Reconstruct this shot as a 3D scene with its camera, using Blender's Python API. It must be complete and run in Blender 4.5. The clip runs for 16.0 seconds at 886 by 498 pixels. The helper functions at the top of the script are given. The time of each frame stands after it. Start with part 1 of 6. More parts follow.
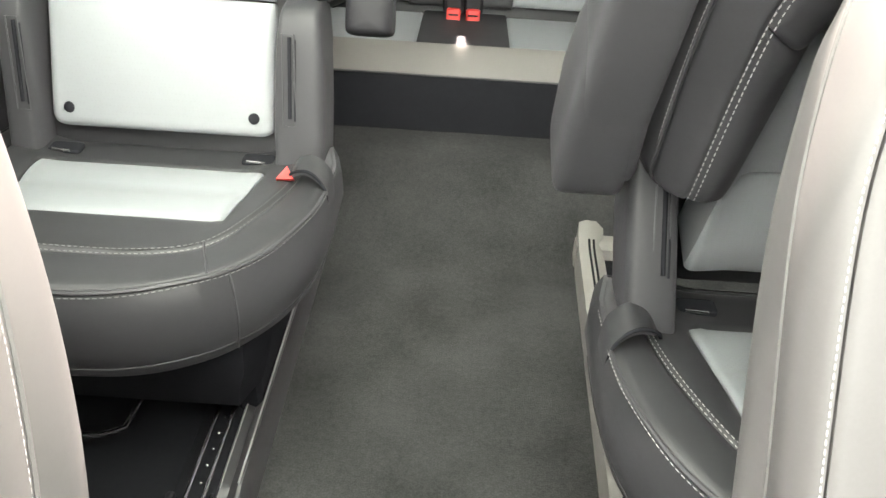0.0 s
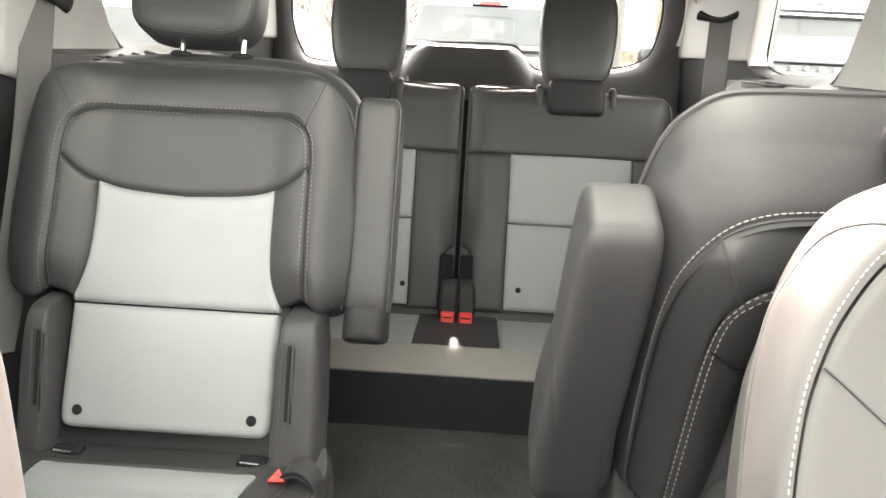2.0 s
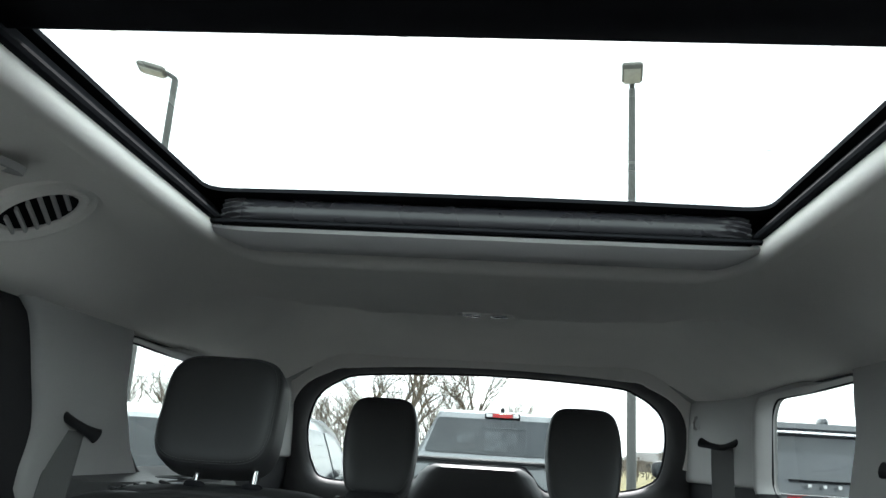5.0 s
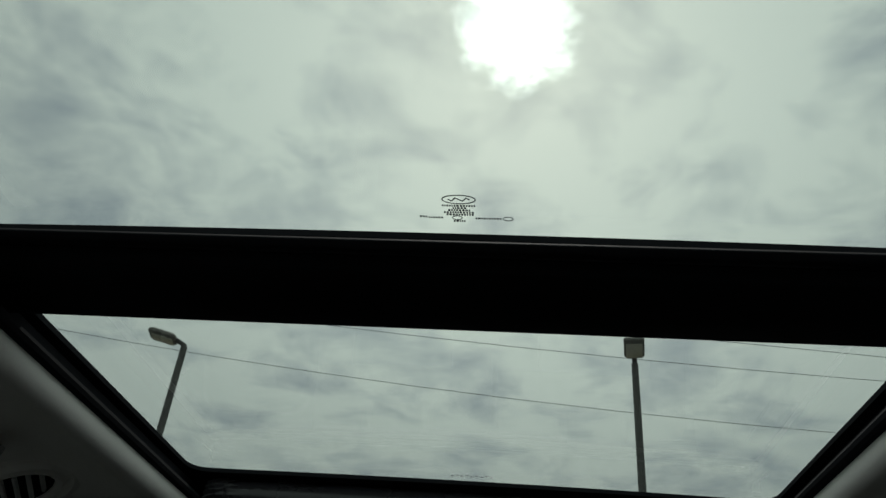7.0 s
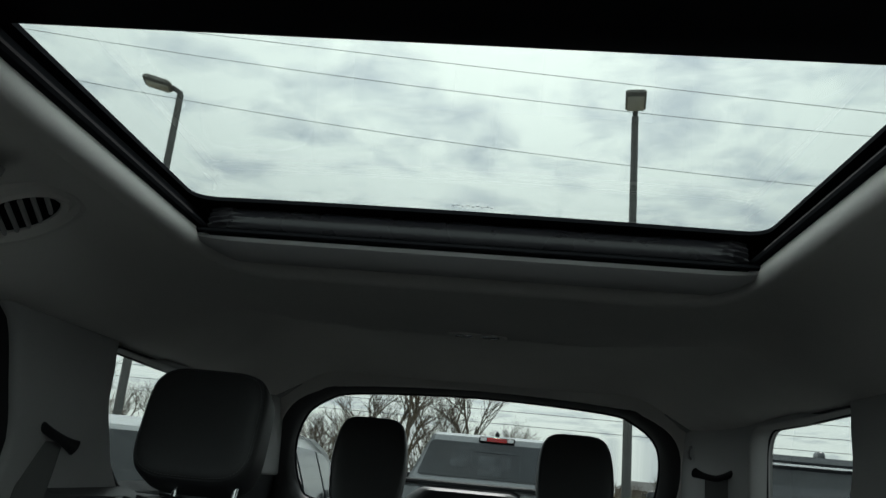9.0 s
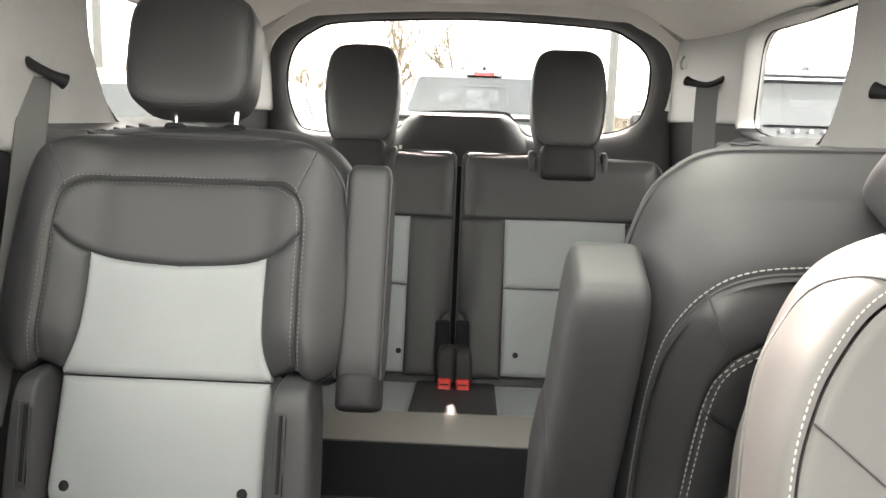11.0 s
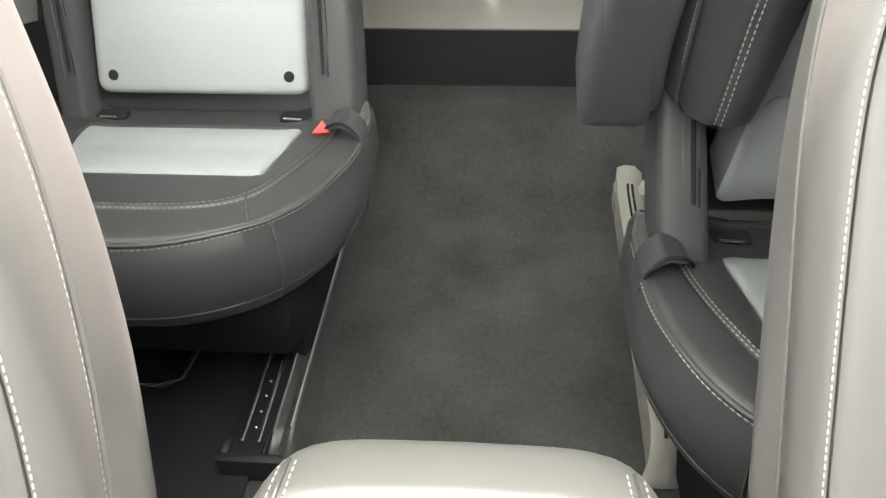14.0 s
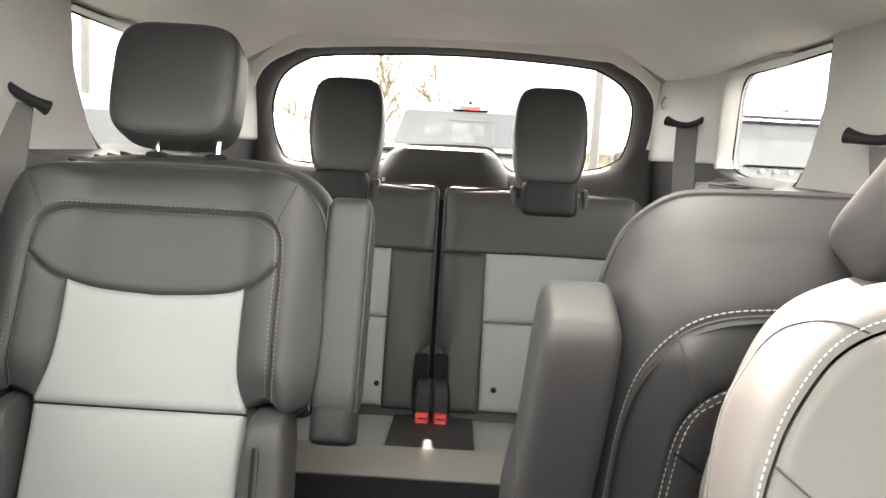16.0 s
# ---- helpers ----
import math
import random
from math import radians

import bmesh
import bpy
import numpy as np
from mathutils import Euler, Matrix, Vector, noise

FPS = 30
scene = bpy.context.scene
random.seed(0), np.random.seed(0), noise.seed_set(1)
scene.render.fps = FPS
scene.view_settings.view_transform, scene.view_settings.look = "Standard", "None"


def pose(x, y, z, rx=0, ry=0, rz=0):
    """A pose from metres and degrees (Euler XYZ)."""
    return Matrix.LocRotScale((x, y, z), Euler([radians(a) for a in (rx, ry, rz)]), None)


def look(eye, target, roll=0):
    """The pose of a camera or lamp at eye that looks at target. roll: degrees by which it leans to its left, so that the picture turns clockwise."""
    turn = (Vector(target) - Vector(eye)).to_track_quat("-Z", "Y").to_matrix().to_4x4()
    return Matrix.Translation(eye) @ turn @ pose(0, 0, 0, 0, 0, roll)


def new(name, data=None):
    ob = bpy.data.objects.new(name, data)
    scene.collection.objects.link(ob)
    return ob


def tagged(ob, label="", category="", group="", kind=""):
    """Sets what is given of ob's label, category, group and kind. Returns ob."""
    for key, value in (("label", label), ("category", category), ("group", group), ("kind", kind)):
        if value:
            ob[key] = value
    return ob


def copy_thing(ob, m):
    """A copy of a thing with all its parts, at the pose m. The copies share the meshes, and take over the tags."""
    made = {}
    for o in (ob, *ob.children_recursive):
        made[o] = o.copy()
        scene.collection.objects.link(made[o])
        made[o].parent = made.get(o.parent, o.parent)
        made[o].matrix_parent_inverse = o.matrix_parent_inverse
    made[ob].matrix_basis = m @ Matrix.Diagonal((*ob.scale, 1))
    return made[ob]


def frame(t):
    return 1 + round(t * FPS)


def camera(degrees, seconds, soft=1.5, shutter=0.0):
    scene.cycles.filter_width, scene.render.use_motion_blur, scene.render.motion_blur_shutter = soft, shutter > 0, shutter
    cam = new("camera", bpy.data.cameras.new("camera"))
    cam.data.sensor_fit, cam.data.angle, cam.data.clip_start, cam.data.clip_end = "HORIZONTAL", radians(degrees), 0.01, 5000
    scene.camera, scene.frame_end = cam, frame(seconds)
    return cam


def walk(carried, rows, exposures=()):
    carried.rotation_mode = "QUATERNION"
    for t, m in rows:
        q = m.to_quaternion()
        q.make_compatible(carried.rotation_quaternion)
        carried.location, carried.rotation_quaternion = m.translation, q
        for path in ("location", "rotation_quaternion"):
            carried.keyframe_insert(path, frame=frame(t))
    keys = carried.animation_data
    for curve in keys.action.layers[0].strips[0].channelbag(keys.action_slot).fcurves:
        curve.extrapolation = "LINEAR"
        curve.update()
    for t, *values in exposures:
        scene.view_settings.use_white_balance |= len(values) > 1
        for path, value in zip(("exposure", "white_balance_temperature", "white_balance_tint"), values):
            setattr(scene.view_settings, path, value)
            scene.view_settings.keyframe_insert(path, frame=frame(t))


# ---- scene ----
cam = camera(58.3, 16.0)
PATH = [
    (0, (0.0, 0.098, 0.926), (-0.016, 1.741, -0.214), 3.5),
    (0.5, (0.005, 0.092, 0.917), (-0.038, 1.86, -0.017), 2.0),
    (1, (0.013, 0.082, 0.938), (-0.044, 1.933, 0.183), 2.4),
    (1.5, (0.017, 0.064, 0.954), (-0.048, 1.963, 0.329), 2.6),
    (2, (0.022, 0.048, 0.976), (-0.047, 1.985, 0.483), 2.9),
    (2.5, (0.028, 0.042, 0.984), (-0.039, 2.005, 0.612), 3.3),
    (3, (0.033, 0.034, 0.993), (-0.038, 2.018, 0.748), 3.6),
    (3.5, (0.033, 0.025, 0.999), (-0.053, 2.023, 0.935), 3.8),
    (4, (0.04, 0.009, 1.011), (-0.067, 2.003, 1.117), 3.7),
    (4.5, (0.039, 0.0, 1.016), (-0.091, 1.974, 1.307), 3.6),
    (5, (0.041, -0.008, 1.021), (-0.117, 1.922, 1.518), 3.6),
    (5.2, (0.037, -0.011, 1.017), (-0.123, 1.895, 1.6), 3.6),
    (5.8, (0.044, -0.014, 1.024), (-0.128, 1.795, 1.859), 4.2),
    (6.3, (0.050, -0.014, 1.029), (-0.128, 1.698, 2.047), 4.7),
    (6.8, (0.056, -0.014, 1.035), (-0.131, 1.635, 2.150), 5.2),
    (7.3, (0.062, -0.018, 1.04), (-0.143, 1.652, 2.121), 5.7),
    (7.5, (0.061, -0.019, 1.038), (-0.14, 1.662, 2.104), 5.9),
    (8, (0.057, -0.005, 1.034), (-0.138, 1.739, 1.993), 5.9),
    (8.5, (0.056, 0.006, 1.031), (-0.127, 1.842, 1.803), 5.8),
    (9, (0.054, 0.02, 1.021), (-0.108, 1.936, 1.571), 5.3),
    (9.5, (0.052, 0.031, 1.013), (-0.085, 2.0, 1.338), 4.6),
    (10, (0.048, 0.043, 1.002), (-0.064, 2.037, 1.11), 3.6),
    (10.2, (0.044, 0.045, 0.996), (-0.057, 2.042, 1.01), 3.2),
    (12.3, (0.024, 0.059, 0.934), (-0.061, 1.887, 0.128), 0.1),
    (12.5, (0.021, 0.06, 0.929), (-0.068, 1.854, 0.05), -0.1),
    (13, (0.017, 0.058, 0.925), (-0.086, 1.758, -0.124), -0.7),
    (13.5, (0.017, 0.059, 0.918), (-0.101, 1.677, -0.252), -1.2),
    (14, (0.021, 0.062, 0.914), (-0.116, 1.651, -0.293), -1.5),
    (14.5, (0.022, 0.061, 0.927), (-0.103, 1.828, -0.001), -0.6),
    (15, (0.035, 0.055, 0.953), (-0.072, 1.962, 0.358), 1.0),
    (15.5, (0.041, 0.047, 0.951), (-0.026, 2.02, 0.631), 1.9),
    (16, (0.043, 0.047, 0.976), (0.003, 2.032, 0.73), 3.1),
]
EXPOSURE = [(0.0, 6.35, 6850, 20), (1.5, 5.82, 7050, 22), (3.0, 5.49, 7100, 24), (3.5, 5.6, 7100, 24), (4.0, 5.32, 7000, 22), (4.5, 4.5, 6600, 18), (5.0, 3.28, 5900, 12), (5.2, 1.46, 6100, 6), (5.6, 0.46, 6100, 4), (8.0, 0.51, 6100, 5), (8.5, 1.03, 6100, 6), (9.0, 1.36, 5950, 8), (9.5, 2.53, 4850, 14), (10.0, 4.2, 5650, 27), (10.2, 4.6, 6400, 24), (11.0, 5.2, 7000, 23), (12.6, 5.7, 6950, 21), (14.0, 5.95, 6850, 20), (14.5, 6.0, 6900, 21), (15.0, 5.96, 7000, 23), (16.0, 5.37, 7100, 24)]
walk(cam, [(t, look(eye, target, roll)) for t, eye, target, roll in PATH], EXPOSURE)

# ---- world, sun ----
SUN_EL, SUN_AZ = 49.3, -1.0          # degrees; azimuth from +y towards +x
world = bpy.data.worlds.new("overcast_sky")
scene.world = world
world.use_nodes = True


def build_world():
    nt = world.node_tree
    nt.nodes.clear()
    N = nt.nodes.new
    L = nt.links.new
    out, bg, sky = N("ShaderNodeOutputWorld"), N("ShaderNodeBackground"), N("ShaderNodeTexSky")
    sky.sky_type, sky.sun_disc = "NISHITA", False
    sky.sun_elevation, sky.sun_rotation = radians(SUN_EL), radians(SUN_AZ)
    sky.air_density, sky.dust_density = 1.0, 3.0
    tc = N("ShaderNodeTexCoord")
    sep = N("ShaderNodeSeparateXYZ")
    L(tc.outputs["Generated"], sep.inputs[0])
    # cloud deck: the direction laid onto a flat layer
    zc = N("ShaderNodeMath"); zc.operation = "MAXIMUM"; zc.inputs[1].default_value = 0.06
    L(sep.outputs[2], zc.inputs[0])
    zc2 = N("ShaderNodeMath"); zc2.operation = "ADD"; zc2.inputs[1].default_value = 0.10
    L(zc.outputs[0], zc2.inputs[0])
    dx = N("ShaderNodeMath"); dx.operation = "DIVIDE"
    dy = N("ShaderNodeMath"); dy.operation = "DIVIDE"
    L(sep.outputs[0], dx.inputs[0]); L(zc2.outputs[0], dx.inputs[1])
    L(sep.outputs[1], dy.inputs[0]); L(zc2.outputs[0], dy.inputs[1])
    flat = N("ShaderNodeCombineXYZ")
    L(dx.outputs[0], flat.inputs[0]); L(dy.outputs[0], flat.inputs[1])
    n1 = N("ShaderNodeTexNoise"); n1.inputs["Scale"].default_value = 4.6; n1.inputs["Detail"].default_value = 12; n1.inputs["Roughness"].default_value = 0.62; n1.inputs["Distortion"].default_value = 0.35
    n2 = N("ShaderNodeTexNoise"); n2.inputs["Scale"].default_value = 1.3; n2.inputs["Detail"].default_value = 3
    L(flat.outputs[0], n1.inputs["Vector"]); L(flat.outputs[0], n2.inputs["Vector"])
    mul = N("ShaderNodeMath"); mul.operation = "MULTIPLY"
    add = N("ShaderNodeMath"); add.operation = "ADD"; add.inputs[1].default_value = 0.25
    L(n2.outputs[0], add.inputs[0])
    L(n1.outputs[0], mul.inputs[0]); L(add.outputs[0], mul.inputs[1])
    ramp = N("ShaderNodeValToRGB")
    ramp.color_ramp.elements[0].position, ramp.color_ramp.elements[0].color = 0.22, (0.49, 0.535, 0.54, 1)
    ramp.color_ramp.elements[1].position, ramp.color_ramp.elements[1].color = 0.40, (0.90, 0.935, 0.835, 1)
    L(mul.outputs[0], ramp.inputs[0])
    # the veiled sun: a bright patch in the deck
    el, az = radians(SUN_EL), radians(SUN_AZ)
    dot = N("ShaderNodeVectorMath"); dot.operation = "DOT_PRODUCT"
    dot.inputs[1].default_value = (math.sin(az) * math.cos(el), math.cos(az) * math.cos(el), math.sin(el))
    L(tc.outputs["Generated"], dot.inputs[0])
    glow = N("ShaderNodeMapRange"); glow.interpolation_type = "SMOOTHSTEP"
    glow.inputs[1].default_value, glow.inputs[2].default_value = math.cos(radians(4.6)), math.cos(radians(1.0))
    glow.inputs[3].default_value, glow.inputs[4].default_value = 0.0, 3.0
    halo = N("ShaderNodeMapRange"); halo.interpolation_type = "SMOOTHSTEP"
    halo.inputs[1].default_value, halo.inputs[2].default_value = math.cos(radians(38)), math.cos(radians(4))
    halo.inputs[3].default_value, halo.inputs[4].default_value = 1.0, 1.35
    frag = N("ShaderNodeTexNoise"); frag.inputs["Scale"].default_value = 14.0; frag.inputs["Detail"].default_value = 6; frag.inputs["Roughness"].default_value = 0.6
    L(flat.outputs[0], frag.inputs["Vector"])
    torn = N("ShaderNodeMath"); torn.operation = "MULTIPLY_ADD"; torn.inputs[1].default_value = 0.006
    tear = N("ShaderNodeMath"); tear.operation = "SUBTRACT"; tear.inputs[1].default_value = 0.003
    L(frag.outputs[0], torn.inputs[0]); L(dot.outputs["Value"], torn.inputs[2]); L(torn.outputs[0], tear.inputs[0])
    L(tear.outputs[0], glow.inputs[0]); L(dot.outputs["Value"], halo.inputs[0])
    gm = N("ShaderNodeMath"); gm.operation = "MULTIPLY"
    L(glow.outputs[0], gm.inputs[0]); L(mul.outputs[0], gm.inputs[1])
    gs = N("ShaderNodeMath"); gs.operation = "MULTIPLY_ADD"; gs.inputs[1].default_value = 3.0
    L(gm.outputs[0], gs.inputs[0]); L(halo.outputs[0], gs.inputs[2])
    cl = N("ShaderNodeVectorMath"); cl.operation = "SCALE"
    L(ramp.outputs[0], cl.inputs[0]); L(gs.outputs[0], cl.inputs["Scale"])
    skyv = N("ShaderNodeVectorMath"); skyv.operation = "SCALE"; skyv.inputs["Scale"].default_value = 0.10
    L(sky.outputs[0], skyv.inputs[0])
    mix = N("ShaderNodeMix"); mix.data_type = "RGBA"; mix.inputs[0].default_value = 0.85
    L(skyv.outputs[0], mix.inputs[6]); L(cl.outputs[0], mix.inputs[7])
    L(mix.outputs[2], bg.inputs[0])
    bg.inputs[1].default_value = 1.0
    L(bg.outputs[0], out.inputs[0])


build_world()
sun = new("sun", bpy.data.lights.new("sun", "SUN"))
sun.data.energy, sun.data.angle, sun.data.color = 1.2, radians(1.2), (1.0, 0.93, 0.84)
sun.matrix_world = look((3 * math.sin(radians(SUN_AZ)) * math.cos(radians(SUN_EL)), 3 * math.cos(radians(SUN_AZ)) * math.cos(radians(SUN_EL)), 3 * math.sin(radians(SUN_EL)) + 1), (0, 0, 1))


# ---- materials ----
def material(name, base, rough=0.5, metal=0.0, grain=0.0, grain_scale=400.0, kind="noise", vary=0.08, vary_scale=6.0, spec=0.5, coat=0.0, per_object=0.0, crease=0.0, speckle=0.0):
    m = bpy.data.materials.new(name)
    m.use_nodes = True
    nt = m.node_tree
    N, L = nt.nodes.new, nt.links.new
    b = nt.nodes["Principled BSDF"]
    b.inputs["Roughness"].default_value, b.inputs["Metallic"].default_value = rough, metal
    b.inputs["Specular IOR Level"].default_value = spec
    b.inputs["Coat Weight"].default_value = coat
    tc = N("ShaderNodeTexCoord")
    big, fine = N("ShaderNodeTexNoise"), N("ShaderNodeTexNoise")
    big.inputs["Scale"].default_value, big.inputs["Detail"].default_value = vary_scale, 4
    fine.inputs["Scale"].default_value, fine.inputs["Detail"].default_value = grain_scale * 0.25, 2
    L(tc.outputs["Object"], big.inputs["Vector"]); L(tc.outputs["Object"], fine.inputs["Vector"])
    s = N("ShaderNodeMath"); s.operation = "MULTIPLY_ADD"; s.inputs[1].default_value = 0.4
    L(fine.outputs[0], s.inputs[0]); L(big.outputs[0], s.inputs[2])
    mr = N("ShaderNodeMapRange")
    mr.inputs[1].default_value, mr.inputs[2].default_value = 0.45, 0.95
    mr.inputs[3].default_value, mr.inputs[4].default_value = 1 - vary, 1 + vary
    L(s.outputs[0], mr.inputs[0])
    col = N("ShaderNodeVectorMath"); col.operation = "SCALE"
    col.inputs[0].default_value = base
    L(mr.outputs[0], col.inputs["Scale"])
    if per_object:
        info = N("ShaderNodeObjectInfo")
        pr = N("ShaderNodeMapRange"); pr.inputs[3].default_value, pr.inputs[4].default_value = 1 - per_object, 1 + per_object
        L(info.outputs["Random"], pr.inputs[0])
        c2 = N("ShaderNodeVectorMath"); c2.operation = "SCALE"
        L(col.outputs[0], c2.inputs[0]); L(pr.outputs[0], c2.inputs["Scale"])
        col = c2
    if speckle:
        # tufts of pile, darker between and paler at their tips
        sp = N("ShaderNodeTexNoise"); sp.inputs["Scale"].default_value, sp.inputs["Detail"].default_value = 380, 3
        L(tc.outputs["Object"], sp.inputs["Vector"])
        sr = N("ShaderNodeMapRange")
        sr.inputs[1].default_value, sr.inputs[2].default_value, sr.inputs[3].default_value, sr.inputs[4].default_value = 0.32, 0.68, 1 - speckle, 1 + speckle
        L(sp.outputs[0], sr.inputs[0])
        c3 = N("ShaderNodeVectorMath"); c3.operation = "SCALE"
        L(col.outputs[0], c3.inputs[0]); L(sr.outputs[0], c3.inputs["Scale"])
        col = c3
    L(col.outputs[0], b.inputs["Base Color"])
    rr = N("ShaderNodeMapRange"); rr.inputs[1].default_value, rr.inputs[2].default_value = 0.3, 0.7
    rr.inputs[3].default_value, rr.inputs[4].default_value = max(rough - 0.03, 0.02), min(rough + 0.03, 1)
    L(big.outputs[0], rr.inputs[0]); L(rr.outputs[0], b.inputs["Roughness"])
    if grain:
        if kind == "cell":
            g = N("ShaderNodeTexVoronoi"); g.inputs["Scale"].default_value = grain_scale
            gout = g.outputs["Distance"]
        else:
            g = N("ShaderNodeTexNoise"); g.inputs["Scale"].default_value = grain_scale; g.inputs["Detail"].default_value = 3
            gout = g.outputs[0]
        L(tc.outputs["Object"], g.inputs["Vector"])
        bump = N("ShaderNodeBump"); bump.inputs["Strength"].default_value = grain; bump.inputs["Distance"].default_value = 0.4 / grain_scale
        L(gout, bump.inputs["Height"]); L(bump.outputs[0], b.inputs["Normal"])
        if crease:
            # soft puckers and pulls in stretched leather
            mp = N("ShaderNodeMapping"); mp.inputs["Scale"].default_value = (1.0, 1.0, 2.2)
            wv = N("ShaderNodeTexNoise"); wv.inputs["Scale"].default_value = 14.0; wv.inputs["Detail"].default_value = 4; wv.inputs["Distortion"].default_value = 0.8
            b2 = N("ShaderNodeBump"); b2.inputs["Strength"].default_value = crease; b2.inputs["Distance"].default_value = 0.006
            L(tc.outputs["Object"], mp.inputs[0]); L(mp.outputs[0], wv.inputs["Vector"])
            L(wv.outputs[0], b2.inputs["Height"]); L(b2.outputs[0], bump.inputs["Normal"])
    return m


def glass_material(name, tint, gloss=0.9, rough=0.0, edge=0.55):
    m = bpy.data.materials.new(name)
    m.use_nodes = True
    nt = m.node_tree
    nt.nodes.clear()
    N, L = nt.nodes.new, nt.links.new
    out, mix, tr, gl, lw, pw, ma = N("ShaderNodeOutputMaterial"), N("ShaderNodeMixShader"), N("ShaderNodeBsdfTransparent"), N("ShaderNodeBsdfGlossy"), N("ShaderNodeLayerWeight"), N("ShaderNodeMath"), N("ShaderNodeMath")
    tr.inputs[0].default_value = (*(c ** 0.5 for c in tint), 1)
    gl.inputs[0].default_value = (gloss, gloss, gloss, 1)
    gl.inputs["Roughness"].default_value = rough
    lw.inputs[0].default_value = 0.5
    pw.operation, pw.inputs[1].default_value = "POWER", 4.0
    ma.operation, ma.inputs[1].default_value, ma.inputs[2].default_value = "MULTIPLY_ADD", edge, 0.012
    L(lw.outputs["Facing"], pw.inputs[0]); L(pw.outputs[0], ma.inputs[0])
    L(ma.outputs[0], mix.inputs[0]); L(tr.outputs[0], mix.inputs[1]); L(gl.outputs[0], mix.inputs[2]); L(mix.outputs[0], out.inputs[0])
    return m


def perforated(name, base):
    """Pale seat vinyl with rows of fine pin holes."""
    m = material(name, base, rough=0.5, grain=0.12, grain_scale=700, vary=0.03, vary_scale=9)
    nt = m.node_tree
    N, L = nt.nodes.new, nt.links.new
    b = nt.nodes["Principled BSDF"]
    tc = N("ShaderNodeTexCoord")
    mp = N("ShaderNodeMapping"); mp.inputs["Rotation"].default_value = (0, 0, radians(45))
    L(tc.outputs["Object"], mp.inputs[0])
    v = N("ShaderNodeTexVoronoi"); v.inputs["Scale"].default_value = 230; v.inputs["Randomness"].default_value = 0.0
    L(mp.outputs[0], v.inputs["Vector"])
    r = N("ShaderNodeMapRange"); r.inputs[1].default_value, r.inputs[2].default_value = 0.12, 0.3
    r.inputs[3].default_value, r.inputs[4].default_value = 0.94, 1.0
    L(v.outputs["Distance"], r.inputs[0])
    src = b.inputs["Base Color"].links[0].from_socket
    c = N("ShaderNodeVectorMath"); c.operation = "SCALE"
    L(src, c.inputs[0]); L(r.outputs[0], c.inputs["Scale"]); L(c.outputs[0], b.inputs["Base Color"])
    return m


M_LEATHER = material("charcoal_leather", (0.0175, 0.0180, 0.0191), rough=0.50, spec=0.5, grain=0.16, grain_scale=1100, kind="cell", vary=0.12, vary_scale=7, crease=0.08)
# paler, warmer copy of the charcoal leather: windscreen light put into its colour
M_LEATHER_F = material("charcoal_leather_lit", (0.056, 0.0545, 0.053), rough=0.52, spec=0.5, grain=0.07, grain_scale=1500, kind="cell", vary=0.07, vary_scale=7, crease=0.05)
M_INSERT = perforated("pale_grey_vinyl", (0.192, 0.2035, 0.2105))
M_THREAD = material("pale_thread", (0.25, 0.247, 0.24), rough=0.8, grain=0.3, grain_scale=1500)
M_PIPING = material("dark_piping", (0.03, 0.03, 0.032), rough=0.5, grain=0.1, grain_scale=900)
M_CARPET = material("charcoal_carpet", (0.037, 0.0373, 0.0369), rough=0.95, grain=1.0, grain_scale=420, vary=0.34, vary_scale=7, spec=0.15, speckle=0.2)
M_PLASTIC = material("black_grained_plastic", (0.011, 0.011, 0.0125), rough=0.55, spec=0.25, grain=0.3, grain_scale=1100, kind="cell", vary=0.08)
M_PLASTIC_G = material("dark_grey_plastic", (0.026, 0.0265, 0.028), rough=0.5, spec=0.4, grain=0.3, grain_scale=1100, kind="cell", vary=0.08)
M_LINING = material("grey_tailgate_lining", (0.08, 0.08, 0.082), rough=0.6, spec=0.3, grain=0.3, grain_scale=1100, kind="cell", vary=0.08)
M_TRIM = material("pale_grey_pillar_trim", (0.37, 0.368, 0.36), rough=0.7, grain=0.3, grain_scale=900, kind="cell", vary=0.04)
M_HEADLINER = material("grey_headliner_cloth", (0.82, 0.795, 0.76), rough=0.95, grain=0.5, grain_scale=1300, vary=0.05, vary_scale=3, spec=0.1)
M_SHADE = material("grey_shade_bar", (0.22, 0.22, 0.22), rough=0.6, grain=0.2, grain_scale=900, vary=0.05)
M_BAR = material("grey_pull_bar_vinyl", (0.42, 0.415, 0.41), rough=0.6, grain=0.2, grain_scale=900, vary=0.05)
M_THREAD_D = material("grey_thread", (0.12, 0.12, 0.12), rough=0.8, grain=0.3, grain_scale=1500)
M_RUBBER = material("black_gloss_seal", (0.018, 0.018, 0.02), rough=0.28, grain=0.1, grain_scale=300, vary=0.2, vary_scale=12)
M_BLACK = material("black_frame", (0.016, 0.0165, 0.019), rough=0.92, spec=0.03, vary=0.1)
M_CHROME = material("bright_chrome", (0.75, 0.75, 0.76), rough=0.14, metal=1.0, vary=0.03)
M_RED = material("red_buckle_plastic", (0.50, 0.025, 0.02), rough=0.4, vary=0.06)
M_WEB = material("grey_belt_webbing", (0.10, 0.10, 0.10), rough=0.8, grain=0.6, grain_scale=1600, vary=0.08)
M_BEIGE = material("taupe_rail_cover", (0.19, 0.182, 0.168), rough=0.55, grain=0.25, grain_scale=1000, kind="cell")
M_ROLL = material("taupe_border_vinyl", (0.150, 0.142, 0.130), rough=0.5, grain=0.15, grain_scale=1100, kind="cell", vary=0.06)
